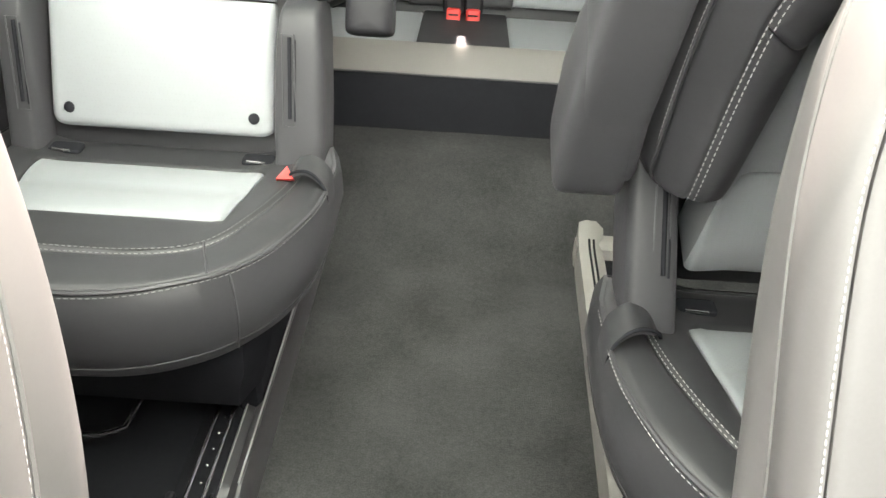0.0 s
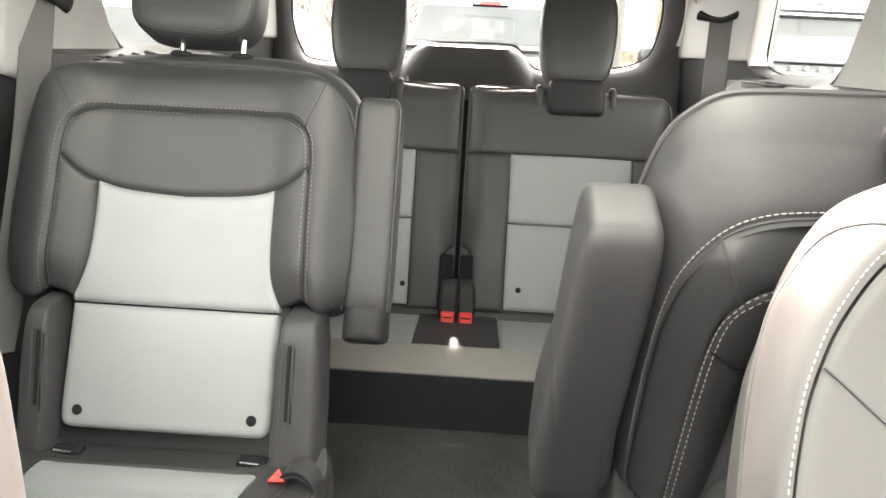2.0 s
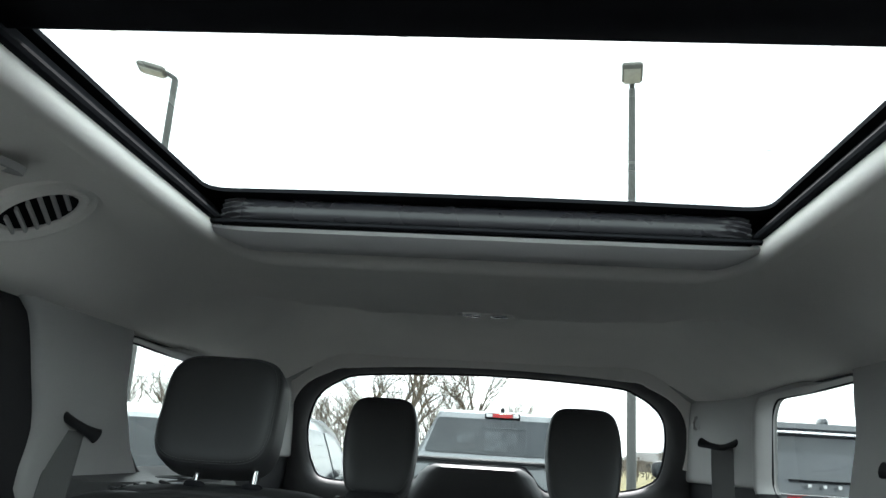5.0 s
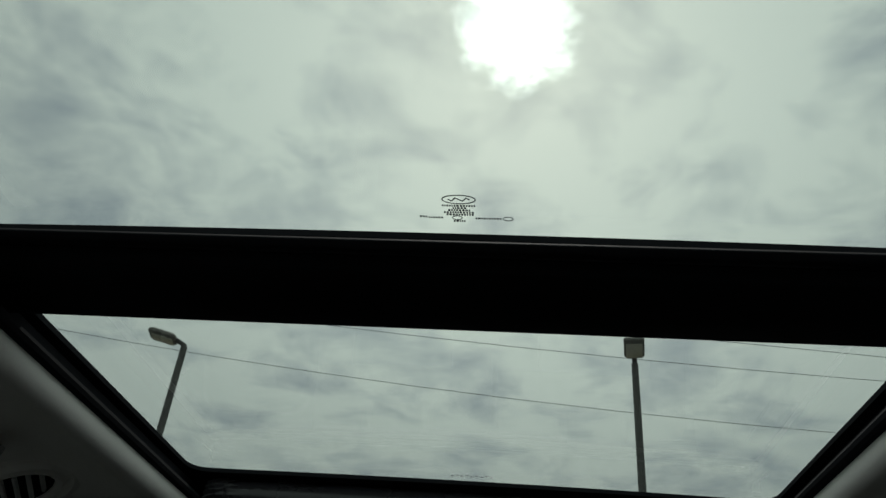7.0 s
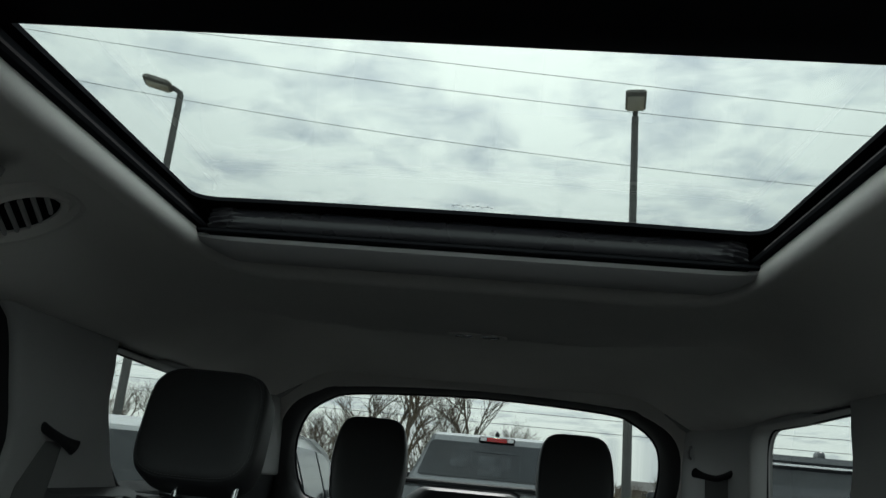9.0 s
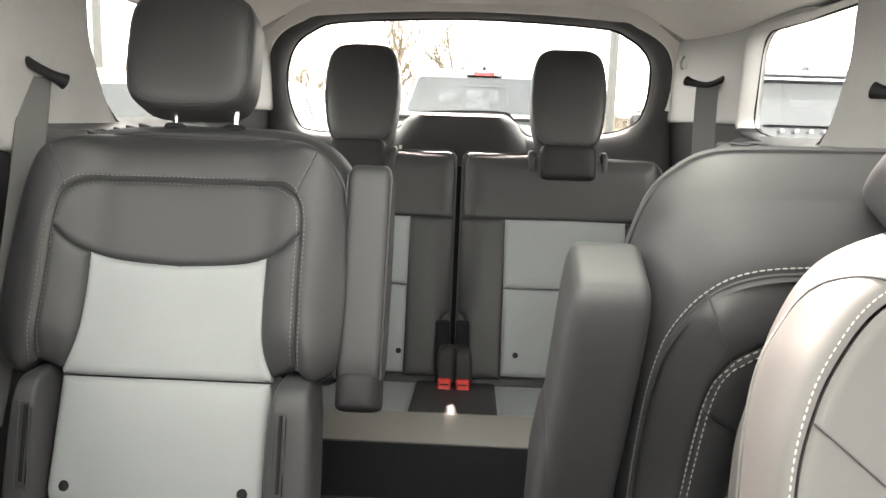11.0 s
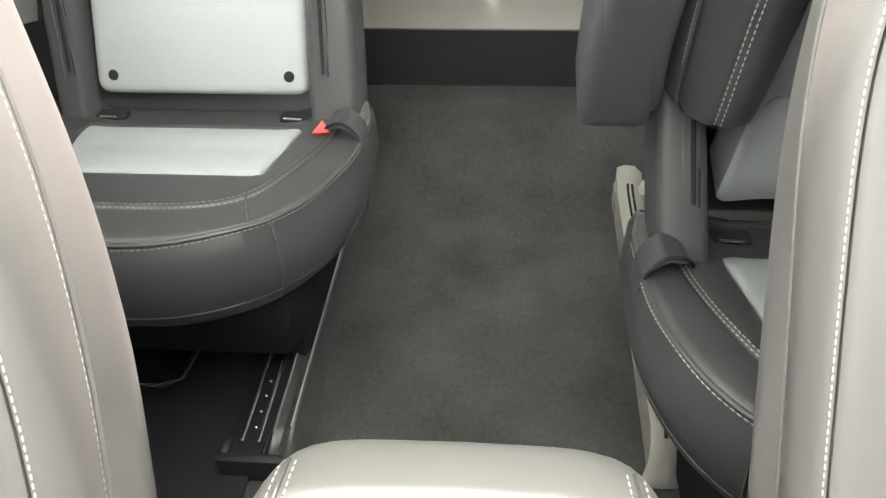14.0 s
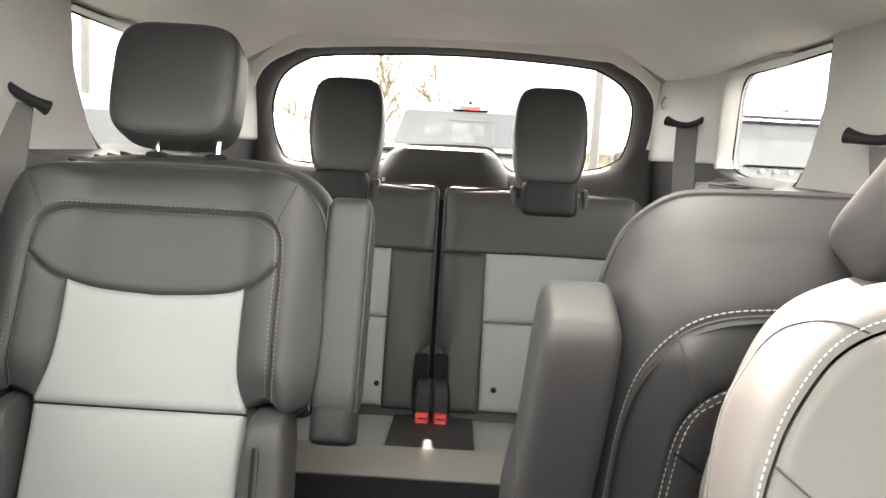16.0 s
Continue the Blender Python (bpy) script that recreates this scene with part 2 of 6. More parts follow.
M_RAIL = material("satin_dark_rail_plastic", (0.028, 0.028, 0.029), rough=0.38, grain=0.2, grain_scale=1100, kind="cell", vary=0.1)
# bright edge line of the rail cover, a highlight given as plain colour
M_RAILEDGE = material("ridge_highlight_grey", (0.24, 0.237, 0.23), rough=0.4, vary=0.15, vary_scale=20)
M_RUNNER = material("oiled_steel", (0.20, 0.20, 0.21), rough=0.22, metal=0.9, vary=0.2, vary_scale=25)
M_CLEAR = glass_material("tinted_window_glass", (0.31, 0.33, 0.322), edge=0.15)
M_ROOFGLASS = glass_material("tinted_roof_glass", (0.33, 0.355, 0.335))
M_FRONTGLASS = glass_material("front_window_glass", (0.36, 0.375, 0.37))


# ---- mesh helpers ----
from mathutils.geometry import delaunay_2d_cdt


def mesh_data(name, verts, faces, mat, smooth=True, angle=40):
    me = bpy.data.meshes.new(name)
    me.from_pydata([tuple(v) for v in verts], [], faces)
    bm = bmesh.new()
    bm.from_mesh(me)
    bmesh.ops.recalc_face_normals(bm, faces=bm.faces)
    lim = radians(angle)
    for f in bm.faces:
        f.smooth = smooth
    for e in bm.edges:
        e.smooth = len(e.link_faces) != 2 or e.calc_face_angle(0) < lim
    bm.to_mesh(me)
    bm.free()
    if mat:
        me.materials.append(mat)
    return me


def part(name, geo, mat, parent, label="", smooth=True, angle=40):
    ob = new(name, mesh_data(name, geo[0], geo[1], mat, smooth, angle))
    ob.parent = parent
    return tagged(ob, label) if label else ob


def thing(name, place, label, category, group="", kind=""):
    ob = new(name)
    ob.empty_display_size = 0.05
    ob.location = place
    return tagged(ob, label, category, group, kind)


def solid(name, geo, mat, label, category="", group="", kind="", place=(0, 0, 0), smooth=True, angle=40):
    ob = new(name, mesh_data(name, geo[0], geo[1], mat, smooth, angle))
    ob.location = place
    return tagged(ob, label, category, group, kind)


def merge(*geos):
    v, f = [], []
    for gv, gf in geos:
        o = len(v)
        v += list(gv)
        f += [tuple(i + o for i in q) for q in gf]
    return v, f


def moved(geo, m):
    return [m @ Vector(p) for p in geo[0]], geo[1]


def mapped(geo, fn):
    return [fn(Vector(p)) for p in geo[0]], geo[1]


def loft(rings, caps=(True, True), closed=True):
    n = len(rings[0])
    v = [p for r in rings for p in r]
    f = []
    for i in range(len(rings) - 1):
        for j in range(n if closed else n - 1):
            k = (j + 1) % n
            f.append((i * n + j, i * n + k, (i + 1) * n + k, (i + 1) * n + j))
    if caps[0]:
        f.append(tuple(range(n - 1, -1, -1)))
    if caps[1]:
        f.append(tuple(range((len(rings) - 1) * n, len(rings) * n)))
    return v, f


def box(x0, x1, y0, y1, z0, z1, r=0.004):
    """A block with chamfered edges."""
    r = min(r, 0.45 * min(x1 - x0, y1 - y0, z1 - z0))
    rings = []
    for z, k in ((z0, r), (z0 + r, 0), (z1 - r, 0), (z1, r)):
        a, b, c, d = x0 + k, x1 - k, y0 + k, y1 - k
        q = r
        rings.append([Vector(p) for p in ((a + q, c, z), (b - q, c, z), (b, c + q, z), (b, d - q, z), (b - q, d, z), (a + q, d, z), (a, d - q, z), (a, c + q, z))])
    return loft(rings)


def pillow(cx, cy, cz, sx, sy, sz, e1=4.0, e2=4.0, nu=28, nv=16):
    """A superellipsoid block: sx, sy, sz are half sizes; e1 shapes the outline in x and z, e2 the edge in y."""
    def sp(c, e):
        return math.copysign(abs(c) ** (2 / e), c)
    rings = []
    for i in range(nv + 1):
        a = -math.pi / 2 + math.pi * i / nv
        ca, sa = sp(math.cos(a), e2), sp(math.sin(a), e2)
        ca = max(ca, 0.02)
        rings.append([Vector((cx + sx * ca * sp(math.cos(b), e1), cy + sy * sa, cz + sz * ca * sp(math.sin(b), e1))) for b in (2 * math.pi * j / nu for j in range(nu))])
    return loft(rings)


def tube(points, r, n=8, closed=False):
    pts = [Vector(p) for p in points]
    rings = []
    m = len(pts)
    up = Vector((0.13, 0.21, 0.97))
    for i, p in enumerate(pts):
        a = pts[(i - 1) % m] if closed or i else p
        b = pts[(i + 1) % m] if closed or i < m - 1 else p
        t = (b - a).normalized()
        s = t.cross(up)
        if s.length < 1e-3:
            s = t.cross(Vector((1, 0, 0)))
        s.normalize()
        w = s.cross(t)
        rr = r(i / max(m - 1, 1)) if callable(r) else r
        rings.append([p + rr * (math.cos(2 * math.pi * k / n) * s + math.sin(2 * math.pi * k / n) * w) for k in range(n)])
    if closed:
        rings.append(rings[0])
        return loft(rings, (False, False))
    return loft(rings)


def rod(a, b, r, n=10):
    return tube([a, b], r, n)


def curve(pts, n=8, closed=False):
    """A smooth line through 2D or 3D points."""
    P = [Vector(p) for p in pts]
    m = len(P)
    out = []
    for i in range(m if closed else m - 1):
        p0 = P[(i - 1) % m] if closed or i else P[0]
        p1, p2 = P[i], P[(i + 1) % m]
        p3 = P[(i + 2) % m] if closed or i + 2 < m else P[-1]
        for k in range(n):
            t = k / n
            out.append(0.5 * ((2 * p1) + (p2 - p0) * t + (2 * p0 - 5 * p1 + 4 * p2 - p3) * t * t + (3 * p1 - p0 - 3 * p2 + p3) * t ** 3))
    if not closed:
        out.append(P[-1].copy())
    return out


def resample(pts, step, closed=True):
    P = [Vector(p) for p in pts]
    if closed:
        P.append(P[0].copy())
    out = [P[0].copy()]
    for a, b in zip(P, P[1:]):
        d = (b - a).length
        k = max(1, round(d / step))
        for i in range(1, k + 1):
            out.append(a.lerp(b, i / k))
    if closed:
        out.pop()
    return out


def inside(p, poly):
    x, y = p[0], p[1]
    c = False
    j = len(poly) - 1
    for i in range(len(poly)):
        xi, yi, xj, yj = poly[i][0], poly[i][1], poly[j][0], poly[j][1]
        if (yi > y) != (yj > y) and x < (xj - xi) * (y - yi) / (yj - yi) + xi:
            c = not c
        j = i
    return c


def round_poly(pts, r, n=5):
    """Rounds the corners of a polygon."""
    P = [Vector(p[:2]) for p in pts]
    out = []
    for i, p in enumerate(P):
        rr = r[i] if isinstance(r, (list, tuple)) else r
        a, b = P[i - 1] - p, P[(i + 1) % len(P)] - p
        d = min(rr, 0.48 * a.length, 0.48 * b.length)
        a, b = p + a.normalized() * d, p + b.normalized() * d
        for k in range(n + 1):
            t = k / n
            out.append((1 - t) ** 2 * a + 2 * t * (1 - t) * p + t * t * b)
    return out


def sheet(outline, front, back, holes=(), step=0.03, groove=0.0, edge=0.007, fine=None):
    """A solid slab over a 2D outline: front(u, v, sink) and back(u, v) give its faces in space; sink is how deep the seam draws the edge in."""
    fine = fine or min(step, 0.02)
    loops = [resample(outline, fine)] + [resample(h, fine) for h in holes]
    B = np.array([(p[0], p[1]) for lp in loops for p in lp])
    pts = [Vector((p[0], p[1])) for lp in loops for p in lp]
    edges = []
    o = 0
    for lp in loops:
        edges += [(o + i, o + (i + 1) % len(lp)) for i in range(len(lp))]
        o += len(lp)

    def within(p):
        return inside(p, loops[0]) and not any(inside(p, h) for h in loops[1:])
    sinks = [1.0] * len(pts)

    def nearest(p):
        return float(np.sqrt(((B - (p[0], p[1])) ** 2).sum(1).min()))
    if groove:
        for off, sk in ((edge * 0.45, 0.45), (edge, 0.12), (edge * 2, 0.0)):
            for lp in loops:
                m = len(lp)
                for i in range(m):
                    t = Vector((lp[(i + 1) % m][0] - lp[i - 1][0], lp[(i + 1) % m][1] - lp[i - 1][1]))
                    if t.length < 1e-9:
                        continue
                    nrm = Vector((-t.y, t.x)).normalized() * off
                    for sgn in (1, -1):
                        q = Vector((lp[i][0], lp[i][1])) + sgn * nrm
                        if within(q) and nearest(q) > off * 0.8:
                            pts.append(q)
                            sinks.append(sk)
                            break
    lo, hi = B.min(0), B.max(0)
    keep = edge * 2.6 if groove else step * 0.45
    for i in range(int((hi[0] - lo[0]) / step) + 1):
        for j in range(int((hi[1] - lo[1]) / step) + 1):
            q = Vector((lo[0] + (i + 0.5) * step, lo[1] + (j + 0.5) * step))
            if within(q) and nearest(q) > keep:
                pts.append(q)
                sinks.append(0.0)
    vs, _, fs, orig, _, _ = delaunay_2d_cdt(pts, edges, [], 0, 1e-7)
    sk = [max((sinks[k] for k in ks), default=0.0) for ks in orig]
    tris = [tuple(f) for f in fs if within(((vs[f[0]][0] + vs[f[1]][0] + vs[f[2]][0]) / 3, (vs[f[0]][1] + vs[f[1]][1] + vs[f[2]][1]) / 3))]
    n = len(vs)
    v = [front(p[0], p[1], groove * s) for p, s in zip(vs, sk)] + [back(p[0], p[1]) for p in vs]
    f = list(tris) + [tuple(n + i for i in reversed(t)) for t in tris]
    count = {}
    for t in tris:
        for a, b in ((t[0], t[1]), (t[1], t[2]), (t[2], t[0])):
            count[(a, b)] = count.get((a, b), 0) + 1
    for a, b in count:
        if (b, a) not in count:
            f.append((b, a, n + a, n + b))
    used = sorted({i for q in f for i in q})
    at = {u: k for k, u in enumerate(used)}
    return [v[u] for u in used], [tuple(at[i] for i in q) for q in f]


def stitches(line, length=0.006, gap=0.003, r=0.0009):
    """A row of thread stitches along a 3D line."""
    P = [Vector(p) for p in line]
    geos = []
    run, want, on = 0.0, 0.0, None
    dist = [0.0]
    for a, b in zip(P, P[1:]):
        dist.append(dist[-1] + (b - a).length)

    def at(d):
        i = max(0, min(len(P) - 2, int(np.searchsorted(dist, d)) - 1))
        t = (d - dist[i]) / max(dist[i + 1] - dist[i], 1e-9)
        return P[i].lerp(P[i + 1], t)
    d = 0.0
    while d + length < dist[-1]:
        a, b = at(d), at(d + length)
        m = (a + b) / 2
        geos.append(tube([a, m, b], lambda q: r * (0.6 + 0.4 * (1 - abs(2 * q - 1))), 4))
        d += length + gap
    return merge(*geos)


def smooth01(a, b, x):
    t = max(0.0, min(1.0, (x - a) / (b - a)))
    return t * t * (3 - 2 * t)


def both(half):
    """The whole outline from its right half, given from top centre to bottom centre."""
    return list(half) + [(-x, y) for x, y in reversed(half) if abs(x) > 1e-6]


# ---- cabin shell ----
def wall_x(z):
    """Half width of the cabin at a height."""
    return 0.775 - 0.06 * smooth01(0.80, 1.30, z)


def floor_z(y):
    return 0.128 * smooth01(1.36, 1.60, y)


def build_floor():
    def fr(x, y, s):
        return Vector((x, y, floor_z(y) + 0.0025 * noise.noise(Vector((x * 9, y * 9, 0)))))
    g = sheet([(-0.76, -1.25), (0.76, -1.25), (0.76, 3.0), (-0.76, 3.0)], fr, lambda x, y: Vector((x, y, floor_z(y) - 0.06)), step=0.05, fine=0.06)
    solid("floor", g, M_CARPET, "charcoal cut-pile carpet on the cabin floor", "floor", kind="structure")


build_floor()

QUARTER = [(1.565, 1.214), (2.122, 1.210), (2.171, 1.175), (2.272, 0.963), (2.122, 0.938), (1.80, 0.926), (1.71, 0.985), (1.66, 1.04), (1.60, 1.11)]
REAR_DOOR = [(0.25, 1.19), (1.02, 1.215), (1.10, 1.10), (1.12, 0.88), (0.25, 0.86)]
FRONT_DOOR = [(-0.70, 1.12), (0.14, 1.19), (0.16, 0.86), (-0.95, 0.84)]


def wall_depth(y):
    """How far the side walls draw in towards the tail."""
    return 0.09 * smooth01(2.1, 2.85, y)


def build_side(s, word):
    holes = [round_poly(QUARTER, [0.02, 0.04, 0.04, 0.05, 0.1, 0.08, 0.06, 0.05, 0.05]), round_poly(REAR_DOOR, 0.06), round_poly(FRONT_DOOR, 0.06)]
    line = 0.905 if s < 0 else 0.955

    def fr(y, z, sk):
        return Vector((s * (wall_x(z) - wall_depth(y)), y, z))

    def bk(y, z):
        return Vector((s * (wall_x(z) - wall_depth(y) + 0.010), y, z))
    whole = [(-1.25, -0.05), (2.80, -0.05), (2.80, 1.31), (-1.25, 1.31)]
    g = sheet(whole, fr, bk, holes, step=0.06, fine=0.025)
    solid("wall_" + word, g, M_PLASTIC, "black grained plastic lower cabin side panel", "wall", kind="structure")

    # pale upper pillar trim, standing 4 mm proud of the panel
    def tf(d):
        return lambda y, z, sk: Vector((s * (wall_x(z) - wall_depth(y) - d + sk), y, z))

    def tb(y, z):
        return Vector((s * (wall_x(z) - wall_depth(y) - 0.0005), y, z))
    c_pillar = [(1.352, 0.897), (1.58, 0.892), (1.80, 0.897), (1.80, 0.918), (1.713, 0.985), (1.664, 1.038), (1.604, 1.11), (1.569, 1.20), (1.515, 1.25), (1.13, 1.25), (1.205, 1.20), (1.268, 1.11), (1.325, 1.018)]
    ob = solid("c_pillar_trim", sheet(curve(c_pillar, 4, True), tf(0.014), tb, step=0.03, fine=0.015, groove=0.008), M_TRIM, "pale grey moulded trim over the C-pillar", "pillar trim", kind="structure")
    d_pillar = [(2.263, 0.978), (2.78, 0.978), (2.78, 1.25), (2.07, 1.25), (2.08, 1.210), (2.118, 1.209), (2.148, 1.198), (2.168, 1.175)]
    solid("d_pillar_trim", sheet(round_poly(d_pillar, 0.01), tf(0.012), tb, step=0.05, fine=0.02, groove=0.006), M_TRIM, "pale grey moulded trim over the D-pillar", "pillar trim", kind="structure")
    # black seals and glass
    for k, (h, d) in enumerate(zip(holes, (M_CLEAR, M_CLEAR, M_FRONTGLASS))):
        nm = {"left": 1, "right": 4}[word] + k
        w = thing(f"window_{nm}", (0, 0, 0), ("dark-tinted fixed quarter window with a black seal", "tinted rear door window with a black seal", "clear front door window")[k], "window", kind="structure")
        out = 0.038 if k == 0 else 0.004
        gl = sheet(h, lambda y, z, sk: Vector((s * (wall_x(z) - wall_depth(y) + out), y, z)), lambda y, z: Vector((s * (wall_x(z) - wall_depth(y) + out + 0.004), y, z)), step=0.12, fine=0.03)
        pane = part("pane", gl, d, w, "tinted glass pane")
        pane.visible_shadow = False
        ring = resample(h, 0.02)
        part("seal", tube([Vector((s * (wall_x(p[1]) - wall_depth(p[0]) + out - 0.006), p[0], p[1])) for p in ring], 0.0055 if k == 0 else 0.014, 6, True), M_BLACK, w, "black rubber seal")
        if k == 0:
            # the trim turns outwards to the glass, which lies near the car's skin
            n = len(ring)
            k0 = next(q for q in range(n) if ring[q - 1][1] <= 0.968 < ring[q][1])
            turn = [ring[(k0 + q) % n] for q in range(n)]
            cut = next(q for q in range(n) if turn[q][1] <= 0.968)
            mid = Vector((1.9, 1.07))

            def lip(p, o, grow):
                q = Vector((p[0], p[1])) - mid
                lap = smooth01(1.70, 1.86, p[0])
                q = mid + q * (1 + (grow * lap if grow > 0 else grow) / q.length)
                return Vector((s * (wall_x(q.y) - wall_depth(q.x) + max(o, -0.006 - 0.010 * lap)), q.x, q.y))
            rows = ((-0.0115, 0.016), (-0.0150, 0.012), (-0.0160, 0.006), (-0.0140, 0.000), (-0.0080, -0.003), (0.010, -0.0045), (0.044, -0.005))
            for run, mt, nm2 in ((turn[:cut + 1], M_TRIM, "pale grey window reveal"), (turn[cut:] + turn[:1], M_PLASTIC, "black window sill reveal")):
                part("reveal", loft([[lip(p, o, grow) for p in run] for o, grow in rows], (False, False), False), mt, w, nm2)


build_side(-1, "left")
build_side(1, "right")

ROOF_X, ROOF_Y0, ROOF_Y1 = 0.408, -0.26, 1.135


def roof_z(x, y):
    a = abs(x)
    z = 1.322 - 0.105 * smooth01(0.46, 0.74, a) ** 1.2
    z -= 0.028 * smooth01(2.0, 2.75, y)
    z -= 0.012 * smooth01(1.15, 1.35, y) * (1 - smooth01(0.3, 0.6, a))
    z += 0.060 * smooth01(1.715, 1.785, y + 0.10 * (a / 0.5) ** 2) * (1 - smooth01(0.40, 0.60, a)) * (1 - smooth01(2.3, 2.7, y))
    return z


ROOF_HOLE = [(-ROOF_X, ROOF_Y0), (ROOF_X, ROOF_Y0), (ROOF_X, 1.165), (0.372, 1.262), (-0.372, 1.262), (-ROOF_X, 1.165)]


def build_ceiling():
    hole = round_poly([(x * 1.04, y - 0.016 if y < 0 else y + 0.016) for x, y in ROOF_HOLE], [0.06, 0.06, 0.05, 0.05, 0.05, 0.05])

    def fr(x, y, sk):
        return Vector((x, y, roof_z(x, y)))
    g = sheet([(-0.735, -0.40), (0.735, -0.40), (0.735, 2.70), (0.46, 2.66), (0.38, 2.59), (-0.38, 2.59), (-0.46, 2.66), (-0.735, 2.70)], fr, lambda x, y: fr(x, y, 0) + Vector((0, 0, 0.012)), [hole], step=0.033, fine=0.03)
    solid("ceiling", g, M_HEADLINER, "pale grey cloth headliner with a wide roof opening", "headliner", kind="structure")
    # bull-nosed edge of the cloth round the opening, and the black seal above it
    line = resample(round_poly(ROOF_HOLE, [0.06, 0.06, 0.05, 0.05, 0.05, 0.05], 8), 0.015)
    rings, seal = [], []
    for k, p in enumerate(line):
        t = line[(k + 1) % len(line)] - line[k - 1]
        n = Vector((t.y, -t.x)).normalized()
        row = []
        for o, dz in ((0.034, -0.0006), (0.024, -0.0018), (0.015, -0.0014), (0.008, 0.001), (0.003, 0.006), (0.0, 0.014), (0.002, 0.026), (0.02, 0.026)):
            q = p + n * o
            row.append(Vector((q.x, q.y, roof_z(q.x, q.y) + dz)))
        rings.append(row)
        q = p - n * 0.002
        seal.append(Vector((q.x, q.y, roof_z(q.x, q.y) + 0.031)))
    rings.append(rings[0])
    solid("opening_edge", loft(rings, (False, False)), M_HEADLINER, "rolled cloth edge round the roof opening", "headliner trim", kind="structure")
    solid("opening_seal", tube(seal, 0.006, 8, True), M_BLACK, "black seal round the roof opening", "seal", kind="structure")


build_ceiling()


def build_roof():
    hole = round_poly([(-0.56, -0.32), (0.56, -0.32), (0.56, 1.25), (-0.56, 1.25)], 0.03)
    # rear edge is carried past the hatch, unseen, to keep sun off the carpet
    g = sheet([(-0.80, -0.40), (0.80, -0.40), (0.80, 2.754), (-0.80, 2.754)], lambda x, y, k: Vector((x, y, 1.405 - 0.085 * smooth01(0.5, 0.8, abs(x)))), lambda x, y: Vector((x, y, 1.435 - 0.085 * smooth01(0.5, 0.8, abs(x)))), [hole], step=0.1, fine=0.05)
    solid("roof", g, M_BLACK, "black roof skin above the headliner, unseen rear overhang added to block sun", "roof", kind="structure")


build_roof()


def build_sunroof():
    w = thing("window_7", (0, 0, 0), "twin-panel tinted glass roof in black frames", "glass roof", kind="structure")
    zg = 1.39
    for y0, y1, sx in ((0.638, 1.118, 0.416), (-0.22, 0.498, 0.43)):
        h = round_poly([(-sx - 0.03, y0 - 0.03), (sx + 0.03, y0 - 0.03), (sx + 0.03, y1 + 0.02), (-sx - 0.03, y1 + 0.02)], 0.03)
        pane = part("pane", sheet(h, lambda x, y, k: Vector((x, y, zg + 0.008 - 0.02 * x * x)), lambda x, y: Vector((x, y, zg + 0.013 - 0.02 * x * x)), step=0.2, fine=0.05), M_ROOFGLASS, w, "grey-green tinted roof glass")
        pane.visible_shadow = False
        # black printed border as a flat frame under the pane
        inner = round_poly([(-sx, y0), (sx, y0), (sx, y1), (-sx, y1)], [0.004, 0.004, 0.035, 0.035] if y0 > 0 else [0.03, 0.03, 0.004, 0.004])
        outer = round_poly([(-0.60, y0 - 0.07), (0.60, y0 - 0.07), (0.60, y1 + (0.15 if y0 > 0 else 0.06)), (-0.60, y1 + (0.15 if y0 > 0 else 0.06))], 0.03)
        part("frame", sheet(outer, lambda x, y, k: Vector((x, y, zg - 0.02 * x * x)), lambda x, y: Vector((x, y, zg + 0.006 - 0.02 * x * x)), [inner], step=0.08, fine=0.03), M_BLACK, w, "black frame round the roof glass")
    part("cross_bar", box(-0.50, 0.50, 0.512, 0.626, zg - 0.016, zg + 0.0, 0.008), M_BLACK, w, "black bar between the two panels")
    part("bar_seal", box(-0.50, 0.50, 0.494, 0.512, zg - 0.010, zg - 0.001, 0.004), M_BLACK, w, "black rubber lip")
    # side channels
    for s in (-1, 1):
        part("side_channel", box(min(s * 0.424, s * 0.50), max(s * 0.424, s * 0.50), ROOF_Y0 - 0.05, 1.20, 1.338, 1.383, 0.003), M_BLACK, w, "black side channel")
        part("guide_rail", box(min(s * 0.405, s * 0.423), max(s * 0.405, s * 0.423), ROOF_Y0, 1.13, 1.346, 1.356, 0.003), M_BLACK, w, "black guide rail")
    part("channel_lid", box(-0.56, 0.56, ROOF_Y0 - 0.1, ROOF_Y0 - 0.02, 1.33, 1.40, 0.004), M_BLACK, w)
    # rear cassette: gathered black cloth on a roller, black gap, grey pull bar
    prof = [(p[0], p[1]) for p in curve([(1.150, 1.3885), (1.139, 1.382), (1.133, 1.374), (1.1295, 1.366), (1.1285, 1.358), (1.132, 1.350), (1.142, 1.345)], 4)] + [(1.17, 1.345), (1.17, 1.39)]
    rings = []
    for i in range(121):
        x = -0.395 + 0.79 * i / 120
        e = max(0.0, 1 - (0.395 - abs(x)) / 0.06) ** 1.3
        rings.append([Vector((x, y + 0.004 * e * math.sin(70 * abs(x) + 700 * (z - 1.36)), z + 0.003 * e * math.sin(90 * abs(x)))) for y, z in prof])
    part("roller_cloth", loft(rings), M_RUBBER, w, "glossy black gathered roller blind")
    part("gap", box(-0.40, 0.40, 1.150, 1.20, 1.335, 1.3455, 0.002), M_BLACK, w)
    bar = [(1.140, 1.338), (1.134, 1.334), (1.134, 1.328), (1.150, 1.320), (1.185, 1.306), (1.215, 1.295), (1.228, 1.294), (1.236, 1.300), (1.250, 1.335), (1.2, 1.342)]
